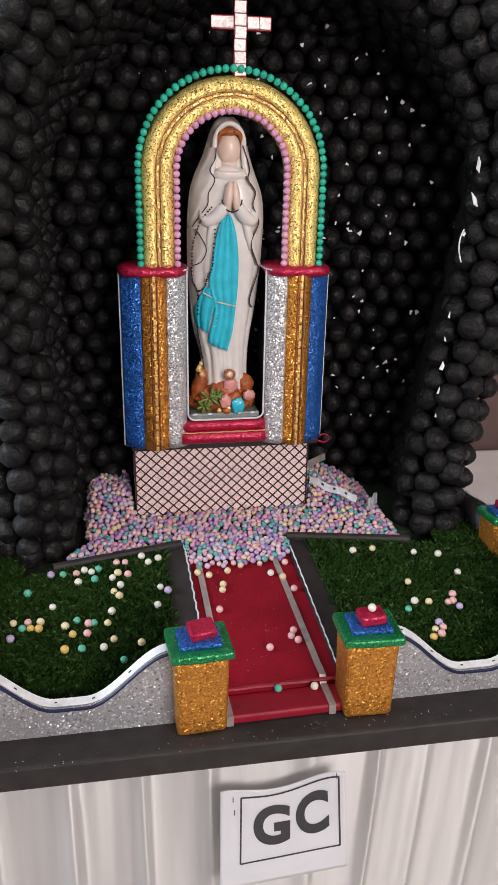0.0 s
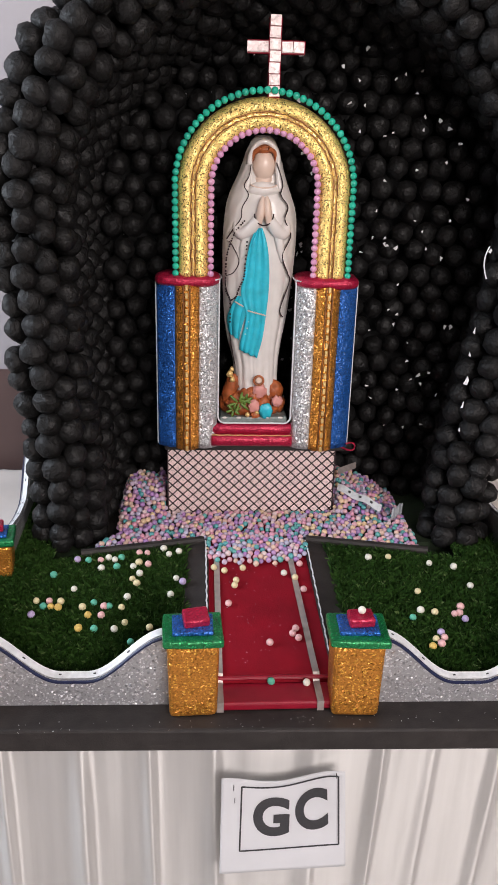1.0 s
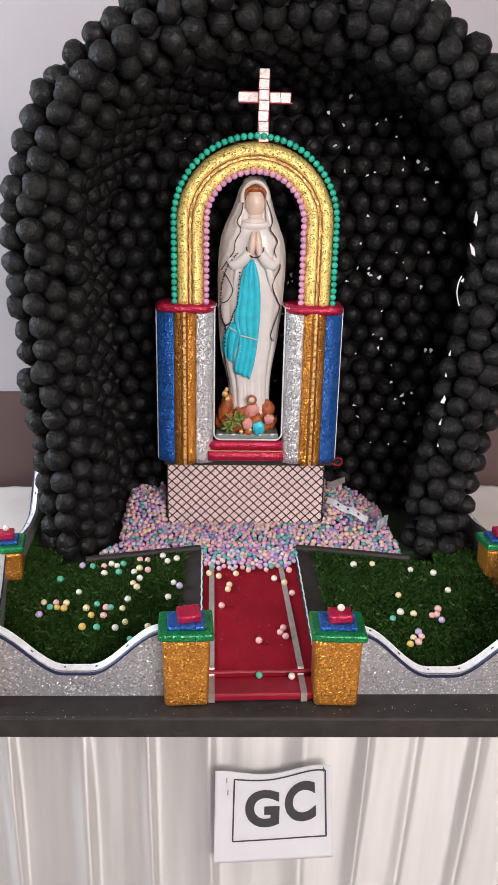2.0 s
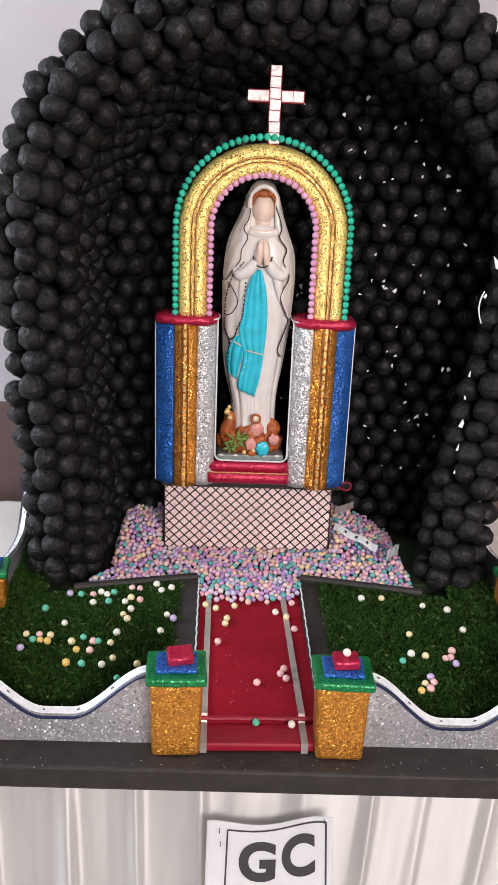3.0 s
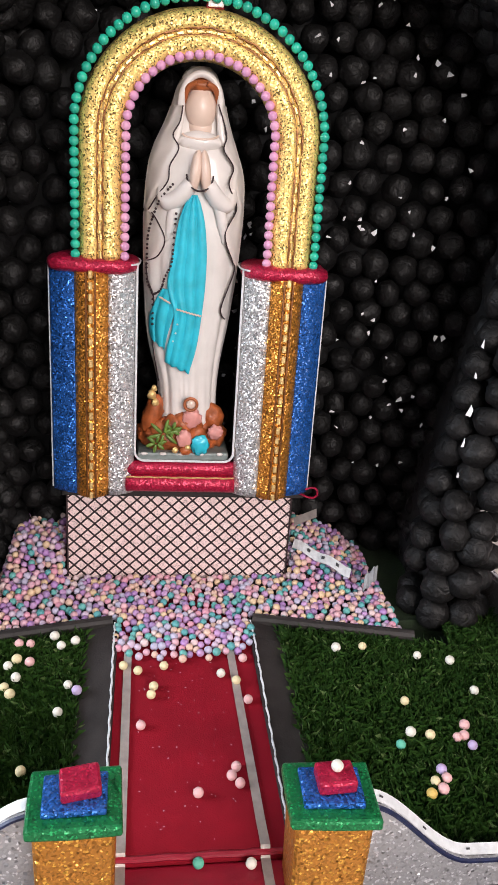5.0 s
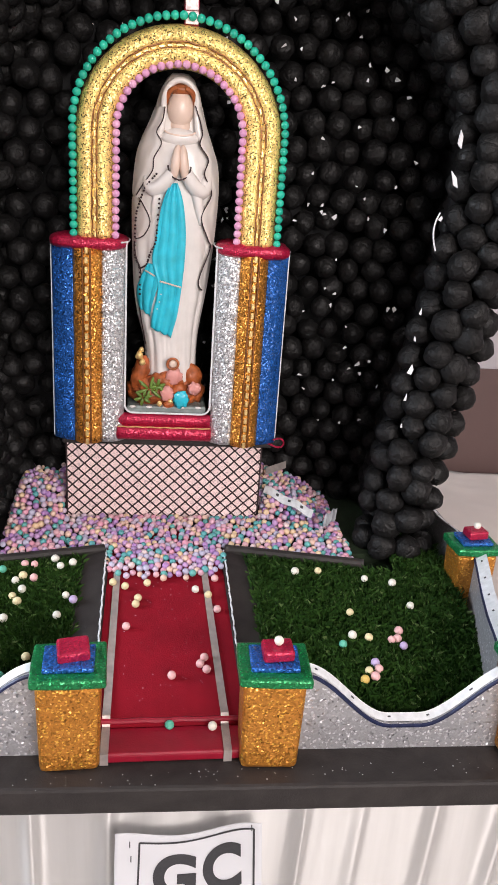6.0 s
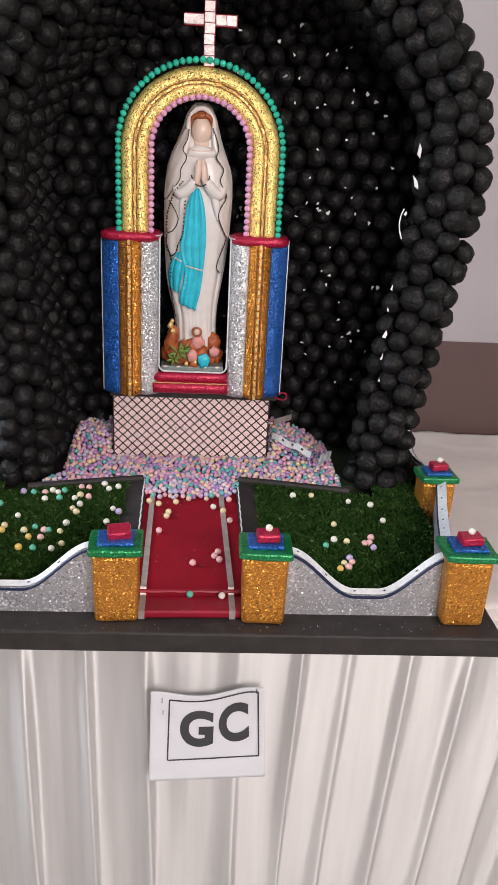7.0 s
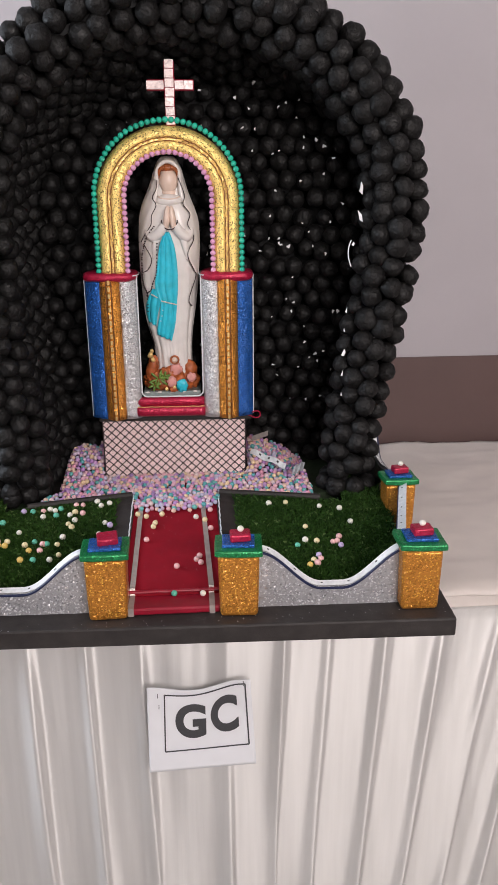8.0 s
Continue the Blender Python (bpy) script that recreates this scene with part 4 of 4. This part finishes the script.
    # sash: one long panel and a shorter tail, both finely folded
    panel = [(1.196, -0.031, -0.001), (1.216, -0.030, 0.008), (1.25, -0.021, 0.013), (1.275, -0.020, 0.0155), (1.30, -0.033, 0.018), (1.337, -0.026, 0.019), (1.365, -0.022, 0.0175), (1.40, -0.016, 0.012), (1.418, -0.005, 0.004)]
    tail = [(1.226, -0.050, -0.033), (1.250, -0.055, -0.027), (1.275, -0.050, -0.018), (1.300, -0.037, -0.014)]
    for table, waves, lift in ((panel, 3.5, 0.0085), (tail, 2.2, 0.0070)):
        h0, h1 = table[0][0], table[-1][0]

        def cloth(u, v, table=table, waves=waves, lift=lift, h0=h0, h1=h1):
            h = h0 + (h1 - h0) * v
            xa, xb = mix(table, h)
            x = xa + (xb - xa) * u
            crease = abs(math.sin(math.pi * (waves * u ** 0.8 + 0.5 * v))) ** 0.6
            z = h + (0.012 * (0.5 - u) + 0.001 * math.sin(17 * u)) * (1 - v) ** 3
            return Vector((x, front(x, h, lift + 0.0042 * (crease - 0.5)), z))
        add(thick(grid(40, 60, cloth), 0.007), 1)
    # pale fringe bands and three dots on the sash
    for xa, za, xb, zb in ((-0.018, 1.276, 0.014, 1.268), (-0.040, 1.290, -0.026, 1.283)):
        pts = [(xa + (xb - xa) * k / 16, za + (zb - za) * k / 16 + 0.0006 * (-1) ** k) for k in range(17)]
        add(tube([Vector((x, front(x, z, 0.0108), z)) for x, z in pts], 0.0013, 5), 2)

    def blob(c, rad, mat, seg=20, lumps=0.0, seed=0.0, tilt=0.0):
        b = bmesh.new()
        bmesh.ops.create_uvsphere(b, u_segments=seg, v_segments=seg // 2 + 2, radius=1)
        m = Matrix.Translation(c) @ Euler((0, tilt, 0)).to_matrix().to_4x4() @ Matrix.Diagonal((*rad, 1))
        for v in b.verts:
            v.co *= 1 + lumps * noise.noise(v.co * 2.3 + Vector((seed, seed, 0)))
        bmesh.ops.transform(b, matrix=m, verts=b.verts[:])
        add(b, mat)

    def taper(path, radii):
        """A smooth limb of changing thickness through a few places."""
        pts = spline(path, 6)
        b = tube(pts, 1.0, 14)
        for k, v in enumerate(b.verts):
            q = (k // 14) / 6
            i = min(int(q), len(radii) - 2)
            c = pts[k // 14]
            v.co = c + (v.co - c) * (radii[i] + (radii[i + 1] - radii[i]) * smoothstep(q - i))
        return b
    for x, z in ((-0.020, 1.256), (-0.022, 1.244), (-0.025, 1.233)):
        blob((x + 0.004, front(x, z, 0.0112), z), (0.0013, 0.0010, 0.0013), 0, 8)
    # plain head inside the mantle, hair band, collar
    blob((0.0055, CY - 0.0175, 1.519), (0.0195, 0.0175, 0.0265), 2, 32)
    blob((0.0055, CY - 0.0170, 1.5440), (0.0205, 0.0165, 0.0085), 3, 28, 0.14)
    for s in (-1, 1):
        add(taper([(0.0055 + s * 0.006, CY - 0.034, 1.5455), (0.0055 + s * 0.0165, CY - 0.029, 1.5400), (0.0055 + s * 0.0205, CY - 0.022, 1.5230)], (0.0030, 0.0036, 0.0018)), 3)
    blob((0.0055, CY - 0.014, 1.497), (0.0165, 0.014, 0.016), 2, 24)
    blob((0.0055, CY - 0.024, 1.480), (0.028, 0.014, 0.013), 0, 24, 0.08)
    neck = [(0.0055 + 0.022 * math.cos(a), CY - 0.0375 + 0.006 * math.cos(a) ** 2, 1.4890 + 0.006 * math.sin(a)) for a in (math.pi + math.pi * k / 18 for k in range(19))]
    add(tube(neck, 0.0013, 8), 2)
    hood = [(0.0050 + 0.0238 * math.cos(a), CY - 0.0240 - 0.003 * math.sin(a), 1.525 + 0.0315 * math.sin(a)) for a in (-0.2 + (math.pi + 0.4) * k / 40 for k in range(41))]
    hood = spline([(0.036, CY - 0.026, 1.478), (0.0300, CY - 0.026, 1.496)], 4)[:-1] + [Vector(p) for p in hood] + spline([(-0.0200, CY - 0.026, 1.496), (-0.026, CY - 0.026, 1.478)], 4)[1:]
    add(tube(hood, 0.0046, 12), 0)
    # joined palms, sleeves and cuffs
    for s in (-1, 1):
        blob((0.0060 + s * 0.0058, CY - 0.051, 1.4460), (0.0072, 0.0105, 0.0250), 2, 24, 0.05, 1.0, -0.10 * s)
        add(taper([(0.0035 + s * 0.040, CY - 0.020, 1.440), (0.0040 + s * 0.041, CY - 0.030, 1.416), (0.0045 + s * 0.034, CY - 0.037, 1.408),
                   (0.0055 + s * 0.022, CY - 0.044, 1.416), (0.0060 + s * 0.010, CY - 0.049, 1.432)], (0.008, 0.0105, 0.0115, 0.0110, 0.0095)), 0)
        add(taper([(0.0050 + s * 0.026, CY - 0.038, 1.408), (0.0050 + s * 0.031, CY - 0.038, 1.388), (0.0045 + s * 0.036, CY - 0.033, 1.360)], (0.0085, 0.0075, 0.003)), 0)
    cuff = [(0.0055 + 0.0165 * math.cos(a), CY - 0.0590 + 0.006 * math.cos(a) ** 2, 1.4420 + 0.019 * math.sin(a)) for a in (math.pi + math.pi * k / 18 for k in range(19))]
    add(tube(cuff, 0.0012, 5), 8)
    # string of dark beads, in two hanging lengths
    for path, count, lift in (([(-0.027, 0, 1.429), (-0.042, 0, 1.410), (-0.051, 0, 1.387), (-0.056, 0, 1.365), (-0.057, 0, 1.337), (-0.056, 0, 1.308), (-0.049, 0, 1.291), (-0.048, 0, 1.252)], 34, 0.0100),
                              ([(-0.022, 0, 1.395), (-0.024, 0, 1.360), (-0.026, 0, 1.334), (-0.034, 0, 1.315), (-0.039, 0, 1.299), (-0.048, 0, 1.292)], 24, 0.0125)):
        line = spline(path, 12)
        for k in range(count):
            p = line[round(k * (len(line) - 1) / (count - 1))]
            blob((p.x, front(p.x, p.z, lift), p.z), (0.00165, 0.00165, 0.00165), 8, 8)
    # painted rock with leaves, stones and small roses on a grey plinth
    add(soften(box(-0.066, 0.061, CY - 0.046, CY + 0.045, 1.0645, 1.077, 0.003, 2), 1, 0.0012, 40), 7, False)
    for k in range(5):
        blob((-0.056 + 0.026 * k, CY - 0.0465, 1.0760), (0.005, 0.0022, 0.0022), 0, 10, 0.3, k)
    blob((-0.004, CY - 0.002, 1.093), (0.056, 0.042, 0.036), 4, 48, 0.22, 2.0)
    rng = random.Random(4)
    for k in range(15):
        a = math.pi * (k + 0.5) / 15
        blob((-0.004 + 0.047 * math.cos(a), CY - 0.030 * math.sin(a) - 0.004, 1.088 + 0.034 * rng.random()), (0.017, 0.013, 0.015), 4, 18, 0.35, k * 1.3)
    blob((-0.045, CY - 0.022, 1.125), (0.013, 0.012, 0.030), 4, 20, 0.3, 7.0, 0.25)
    blob((0.036, CY - 0.018, 1.120), (0.018, 0.014, 0.020), 4, 20, 0.3, 9.0)
    for cx, cz, r in ((-0.030, 1.106, 0.0135), (-0.040, 1.092, 0.0085), (-0.018, 1.112, 0.0075)):
        for k in range(6):
            a = radians(15 + 61 * k)
            blob((cx + r * math.cos(a), CY - 0.050, cz + 0.85 * r * math.sin(a)), (r * 0.78, 0.0022, 0.0026), 5, 12, 0.15, k, -a)
    blob((0.008, CY - 0.044, 1.127), (0.0125, 0.004, 0.0135), 6, 20, 0.4)
    blob((-0.002, CY - 0.050, 1.099), (0.0100, 0.004, 0.0125), 6, 20, 0.4, 3)
    blob((0.041, CY - 0.044, 1.107), (0.0105, 0.005, 0.0105), 6, 20, 0.45, 5)
    blob((0.020, CY - 0.050, 1.091), (0.0125, 0.004, 0.0140), 1, 20, 0.4, 6)
    blob((0.000, CY - 0.052, 1.083), (0.0080, 0.005, 0.0060), 4, 16, 0.3, 8)
    ring = [(0.0055 + 0.0085 * math.cos(a), CY - 0.046, 1.1475 + 0.0085 * math.sin(a)) for a in (6.283 * k / 20 for k in range(20))]
    add(tube(ring, 0.0021, 8, True), 3)
    blob((0.0055, CY - 0.045, 1.1475), (0.0062, 0.004, 0.0062), 2, 16)
    for x, z, r in ((-0.047, 1.157, 0.0062), (-0.042, 1.146, 0.0050), (-0.044, 1.166, 0.0042), (-0.014, 1.084, 0.0045), (0.003, 1.088, 0.0040)):
        blob((x, CY - 0.036 if z > 1.1 else CY - 0.054, z), (r, r * 0.7, r), 9, 14, 0.4, 40 * x)
    me = bpy.data.meshes.new("statue")
    bm.to_mesh(me)
    bm.free()
    for m in mats:
        me.materials.append(m)
    return tagged(new("statue", me), "white robed plaster statue with turquoise sash on painted rocks", "statue")


statue()


# ---- foam beads heaped round the pedestal ----
def heap_height(x, y):
    """Top of the bead heap."""
    g = ground(y)
    ax = abs(x)
    edge = 0.412 - 0.225 * (ax - 0.095) if ax > 0.09 else 0.333 + 0.02 * (ax / 0.09) ** 2 + 0.012 * noise.noise(Vector((x * 40, 0, 3)))
    into = (y - edge) / 0.07
    back = smoothstep((y - 0.44) / 0.14) * smoothstep((ax - 0.157) / 0.025)
    lump = 0.006 * noise.noise(Vector((x * 22, y * 22, 1)))
    if x < 0:
        # a steep clump beside the pedestal and a thin spread along the edging
        high = (0.040 + lump) * (1 - smoothstep((ax - 0.238) / 0.025))
        reach = 0.288 - 0.032 * smoothstep((y - 0.40) / 0.04)
    else:
        # a shoulder that falls away evenly
        high = (0.052 + lump) * max(0, 1 - max(0, ax - 0.165) / 0.125)
        reach = 0.300
    up = 0.008 + 0.003 * smoothstep(into) + high * back
    side = 1 - smoothstep((ax - reach + 0.01) / 0.02)
    return g, up * side, into


def bead_heap():
    rng = random.Random(21)
    me = ball_data("bead", 0.0052, 2, BEADS, 0.03)
    placed, cells = [], {}
    tries = 0
    while tries < 150000 and len(placed) < 4300:
        tries += 1
        x, y = rng.uniform(-0.30, 0.31), rng.uniform(0.30, 0.665)
        if -0.172 < x < 0.170 and y > 0.5255:
            continue
        g, up, into = heap_height(x, y)
        if into < -0.02 or up < 0.006 or (abs(x) > 0.085 and into < 0.09):
            continue
        if into < 0.25 and rng.random() > 0.45 + 2 * max(into, 0):
            continue
        z = g + 0.0055 + (up - 0.008) * rng.choice((1.0, 1.0, 0.85, 0.6, 0.3)) + rng.uniform(-.002, .002)
        key = (int(x / 0.011), int(y / 0.011), int(z / 0.011))
        near = [p for dx in (-1, 0, 1) for dy in (-1, 0, 1) for dz in (-1, 0, 1) for p in cells.get((key[0] + dx, key[1] + dy, key[2] + dz), ())]
        if any((x - p[0]) ** 2 + (y - p[1]) ** 2 + (z - p[2]) ** 2 < 0.0086 ** 2 for p in near):
            continue
        cells.setdefault(key, []).append((x, y, z))
        k = rng.uniform(0.86, 1.1)
        placed.append((0, Matrix.LocRotScale((x, y, z), Euler((rng.random() * 6, rng.random() * 6, 0)), (k, k, k))))
    placed.sort(key=lambda q: q[1].translation.y)
    t = tagged(empty("bead_heap", 0, 0.42, 0.86), "heap of lilac, pink, cream and turquoise foam beads round the pedestal", "beads")
    inv = Matrix.Translation((0, -0.42, -0.86))
    one = ball_data("bead", 0.0052, 2, SINGLEBEAD, 0.03)
    for _, m in placed[:300]:
        shared("bead", one, t, inv @ m)
    ob = joined("bead_mass", [me], placed[300:], BEADS, t)
    ob.matrix_basis = inv
    ob["kind"] = "stuff"
    return t


bead_heap()


def heap_bed():
    """The dark ground under the beads."""
    bm = grid(40, 24, lambda u, v: Vector((-0.298 + 0.60 * u, 0.30 + 0.44 * v, max(0.803, heap_height(-0.298 + 0.60 * u, 0.30 + 0.44 * v)[0] + heap_height(-0.298 + 0.60 * u, 0.30 + 0.44 * v)[1] - 0.014))))
    r = bmesh.ops.extrude_face_region(bm, geom=bm.faces[:])
    for v in r["geom"]:
        if isinstance(v, bmesh.types.BMVert):
            v.co.z = 0.8008
    return tagged(finish("heap_bed", bm, BLACKFOAM), "dark foam mound under the beads", "mound", kind="structure")


heap_bed()


def scrap(name, pts, across, mat, label, marks=False):
    t = tagged(finish(name, strip(pts, across, 0.0012), mat), label, "ribbon")
    if marks:
        for k in (3, 6, 9):
            p, q = Vector(pts[k]), Vector(pts[k + 1])
            up = Vector((0, -0.0008, 0.0022))
            part("print_mark", strip([p + up, p.lerp(q, 0.6) + up], Vector(across) * 0.3, 0.0006), INK, t)
    return t


scrap("ribbon_scrap", [(0.174 + 0.075 * k / 12, 0.548 - 0.065 * k / 12, 0.9165 - 0.016 * k / 12 + 0.002 * math.sin(k)) for k in range(13)], (0.003, 0.0065, 0.004), RIBBON, "white printed ribbon scrap lying on the beads", True)
scrap("ribbon_scrap", [(0.180 + 0.040 * k / 6, 0.585 + 0.020 * k / 6, 0.935 + 0.001 * k) for k in range(7)], (0.001, 0.007, 0.004), SILVERRIBBON, "beige ribbon scrap lying on the beads")
scrap("plastic_scrap", [(0.262 + 0.030 * k / 6, 0.455 + 0.006 * k, 0.898 + 0.003 * math.sin(k * 2)) for k in range(7)], (0.004, 0.012, 0.006), CLEAR, "crumpled frosted plastic scrap on the beads")


# ---- single foam balls ----
BALL_MESH = {k: ball_data("foam_ball", 0.0056, 3, m, 0.02) for k, m in BALL_TINTS.items()}
WORDS = {"white": "white", "cream": "cream", "yellow": "yellow", "pink": "pale pink", "mint": "mint green", "lilac": "lilac"}


def foam_ball(x, y, z, tint, where, size=1.0):
    ob = new("foam_ball", BALL_MESH[tint])
    ob.matrix_basis = Matrix.LocRotScale((x, y, z), Euler((x * 90, y * 70, 0)), (size, size, size))
    tagged(ob, f"small {WORDS[tint]} foam ball lying {where}", "ball", "loose foam balls")


LAWN_A = [(-0.364, 0.236, "c"), (-0.366, 0.204, "l"), (-0.351, 0.223, "m"), (-0.339, 0.222, "y"), (-0.327, 0.22, "y"), (-0.325, 0.234, "c"), (-0.343, 0.235, "p"),
          (-0.347, 0.301, "m"), (-0.313, 0.342, "l"), (-0.294, 0.34, "m"), (-0.308, 0.264, "w"), (-0.289, 0.22, "c"), (-0.278, 0.201, "y"), (-0.272, 0.23, "m"),
          (-0.255, 0.221, "p"), (-0.257, 0.2, "p"), (-0.247, 0.221, "m"), (-0.289, 0.172, "y"), (-0.265, 0.17, "m"), (-0.234, 0.169, "w"), (-0.219, 0.183, "c")]
LAWN_B = [(-0.227, 0.218, "c"), (-0.22, 0.243, "w"), (-0.18, 0.171, "c"), (-0.215, 0.288, "c"), (-0.207, 0.277, "c"), (-0.204, 0.303, "w"), (-0.216, 0.322, "w"),
          (-0.207, 0.333, "c"), (-0.191, 0.328, "p"), (-0.208, 0.36, "p"), (-0.194, 0.359, "p"), (-0.27, 0.318, "w"), (-0.26, 0.347, "w"), (-0.249, 0.341, "w"),
          (-0.244, 0.322, "m"), (-0.238, 0.347, "m"), (-0.273, 0.34, "p"), (-0.166, 0.375, "w"), (-0.139, 0.364, "w"), (-0.156, 0.355, "w"), (-0.142, 0.289, "w"),
          (-0.131, 0.28, "l"), (-0.15, 0.248, "w"), (-0.207, 0.14, "m")]
LAWN_C = [(0.301, 0.323, "w"), (0.342, 0.313, "w"), (0.355, 0.261, "w"), (0.261, 0.248, "c"), (0.254, 0.202, "w"), (0.276, 0.197, "c"), (0.237, 0.185, "m"),
          (0.322, 0.209, "p"), (0.316, 0.194, "p"), (0.321, 0.18, "l"), (0.307, 0.192, "p"), (0.273, 0.15, "l"), (0.275, 0.139, "p"), (0.261, 0.136, "c"),
          (0.267, 0.126, "p"), (0.252, 0.121, "y"), (0.232, 0.342, "c"), (0.196, 0.341, "w")]
CARPET = [(0.042, 0.305, "w"), (0.06, 0.293, "c"), (0.071, 0.262, "p"), (-0.041, 0.287, "c"), (-0.044, 0.274, "c"), (-0.056, 0.229, "p"), (0.047, 0.169, "p"), (0.041, 0.158, "p"),
          (0.049, 0.148, "p"), (0.004, 0.139, "p"), (-0.0, 0.068, "m"), (0.051, 0.064, "w"), (-0.06, 0.313, "c"), (-0.028, 0.32, "c"), (0.072, 0.330, "p"), (-0.078, 0.322, "c")]
TINT = {"w": "white", "c": "cream", "y": "yellow", "p": "pink", "m": "mint", "l": "lilac"}
for row in (LAWN_A, LAWN_B, LAWN_C):
    for i, (x, y, c) in enumerate(row):
        foam_ball(x, y, ground(y) + 0.0095, TINT[c], "on the artificial grass", 0.95 + 0.2 * ((i * 37) % 10) / 10)
for i, (x, y, c) in enumerate(CARPET):
    z = ground(y) + 0.0059 if y > 0.08 else 0.8145 + 0.0056
    foam_ball(x, y, z, TINT[c], "on the red carpet")
for i, (x, y) in enumerate(PILLARS):
    if i:
        foam_ball(x + 0.004, y + 0.003, 0.8 + 0.147 + 0.0055, "white", "on the crimson block of a pillar")


# ---- the paper sign on the skirt ----
def paper_sign():
    t = tagged(empty("paper_sign", 0.04, 0.10, 0.47), "white paper sign with black frame, pinned to the satin skirt", "sign")
    W, H = 0.207, 0.192

    def sheet(u, v):
        """u across, v up the sheet."""
        dipz = -0.019 * math.sin(math.pi * min(1, max(0, (u - 0.02) / 0.86))) ** 1.5 * v ** 2 + 0.003 * u
        belly = 0.010 * math.sin(math.pi * u) * v ** 1.5 - 0.004 * (1 - v)
        return Vector((-0.104 + (W + 0.012 * (1 - v)) * u - 0.006 * (1 - v), belly, -0.097 + H * v + dipz))
    g = grid(40, 30, sheet)
    ob = part("sheet", g, PAPER, t, "white paper sheet", True)
    md = ob.modifiers.new("thickness", "SOLIDIFY")
    md.thickness, md.offset = 0.0006, 0

    def on(u, v, lift=0.0012):
        p = sheet(u, v)
        return p + Vector((0, -lift, 0))

    def band(a, b, half):
        n = 24
        pts = [on(a[0] + (b[0] - a[0]) * k / n, a[1] + (b[1] - a[1]) * k / n) for k in range(n + 1)]
        w = Vector((half, 0, 0)) if abs(a[0] - b[0]) < 0.2 else Vector((0, 0, half))
        return strip(pts, w, -0.0004)
    c = [(0.155, 0.235), (0.945, 0.245), (0.945, 0.955), (0.165, 0.920)]
    for k in range(4):
        part("frame_line", band(c[k], c[(k + 1) % 4], 0.0014), INK, t, "black frame line")
    for ch, u, v, size, tilt in (("G", 0.262, 0.425, 0.106, 2), ("C", 0.597, 0.440, 0.106, -3)):
        cu = bpy.data.curves.new("letter", "FONT")
        cu.body, cu.size, cu.extrude, cu.offset = ch, size, 0.0004, 0.0044
        tmp = new("letter_curve", cu)
        bpy.context.view_layer.update()
        me = bpy.data.meshes.new_from_object(tmp.evaluated_get(bpy.context.evaluated_depsgraph_get()))
        bpy.data.objects.remove(tmp)
        p = on(u, v, 0.0035)
        me.transform(pose(0, 0, 0, 90, 0, 0))
        me.transform(Matrix.Rotation(radians(tilt), 4, "Y"))
        x0 = min(vv.co.x for vv in me.vertices)
        for vv in me.vertices:
            vv.co.x = (vv.co.x - x0) * (0.83 if ch == "G" else 0.75) + p.x
            vv.co.z += p.z
            uu = (vv.co.x + 0.104) / W
            tv = min(1, max(0, (vv.co.z + 0.097) / H))
            vv.co.y = sheet(uu, tv).y - 0.0012 + vv.co.y * 0.5
            vv.co.z += sheet(uu, tv).z - (-0.097 + H * tv) if tv < 1 else 0
        me.materials.append(INK)
        ob = new("letter", me)
        ob.parent = t
        ob["label"] = "bold dark grey letter"
    for u, v in ((0.10, 0.93), (0.11, 0.80), (0.93, 0.985)):
        part("staple", tube([on(u, v, 0.001), on(u, v - 0.05, 0.0015)], 0.0007, 5), INK, t, "small staple")
    t.matrix_basis = pose(0.040, 0.146, 0.470, -4, -1.2, 0)
    return t


paper_sign()


# ---- loose glitter ----
def loose_glitter():
    rng = random.Random(31)
    verts, faces = [], []
    for k in range(170):
        if k < 90:
            x, y, z = rng.uniform(-0.48, 0.48), rng.uniform(-0.006, 0.017), 0.8004
        else:
            x, y = rng.uniform(-0.06, 0.05), rng.uniform(0.09, 0.33)
            z = ground(y) + 0.0012
        q, a, b0 = rng.uniform(0.0004, 0.0010), rng.uniform(0, 6.28), len(verts)
        for i in range(4):
            verts.append((x + q * math.cos(a + 1.571 * i), y + q * math.sin(a + 1.571 * i), z))
        verts.append((x, y, z + q * 0.6))
        faces += [(b0 + i, b0 + (i + 1) % 4, b0 + 4) for i in range(4)]
    me = bpy.data.meshes.new("loose_glitter")
    me.from_pydata(verts, [], faces)
    me.materials.append(RIBBON)
    return tagged(new("loose_glitter", me), "loose silver glitter specks on the board and carpet", "glitter", kind="stuff")


loose_glitter()
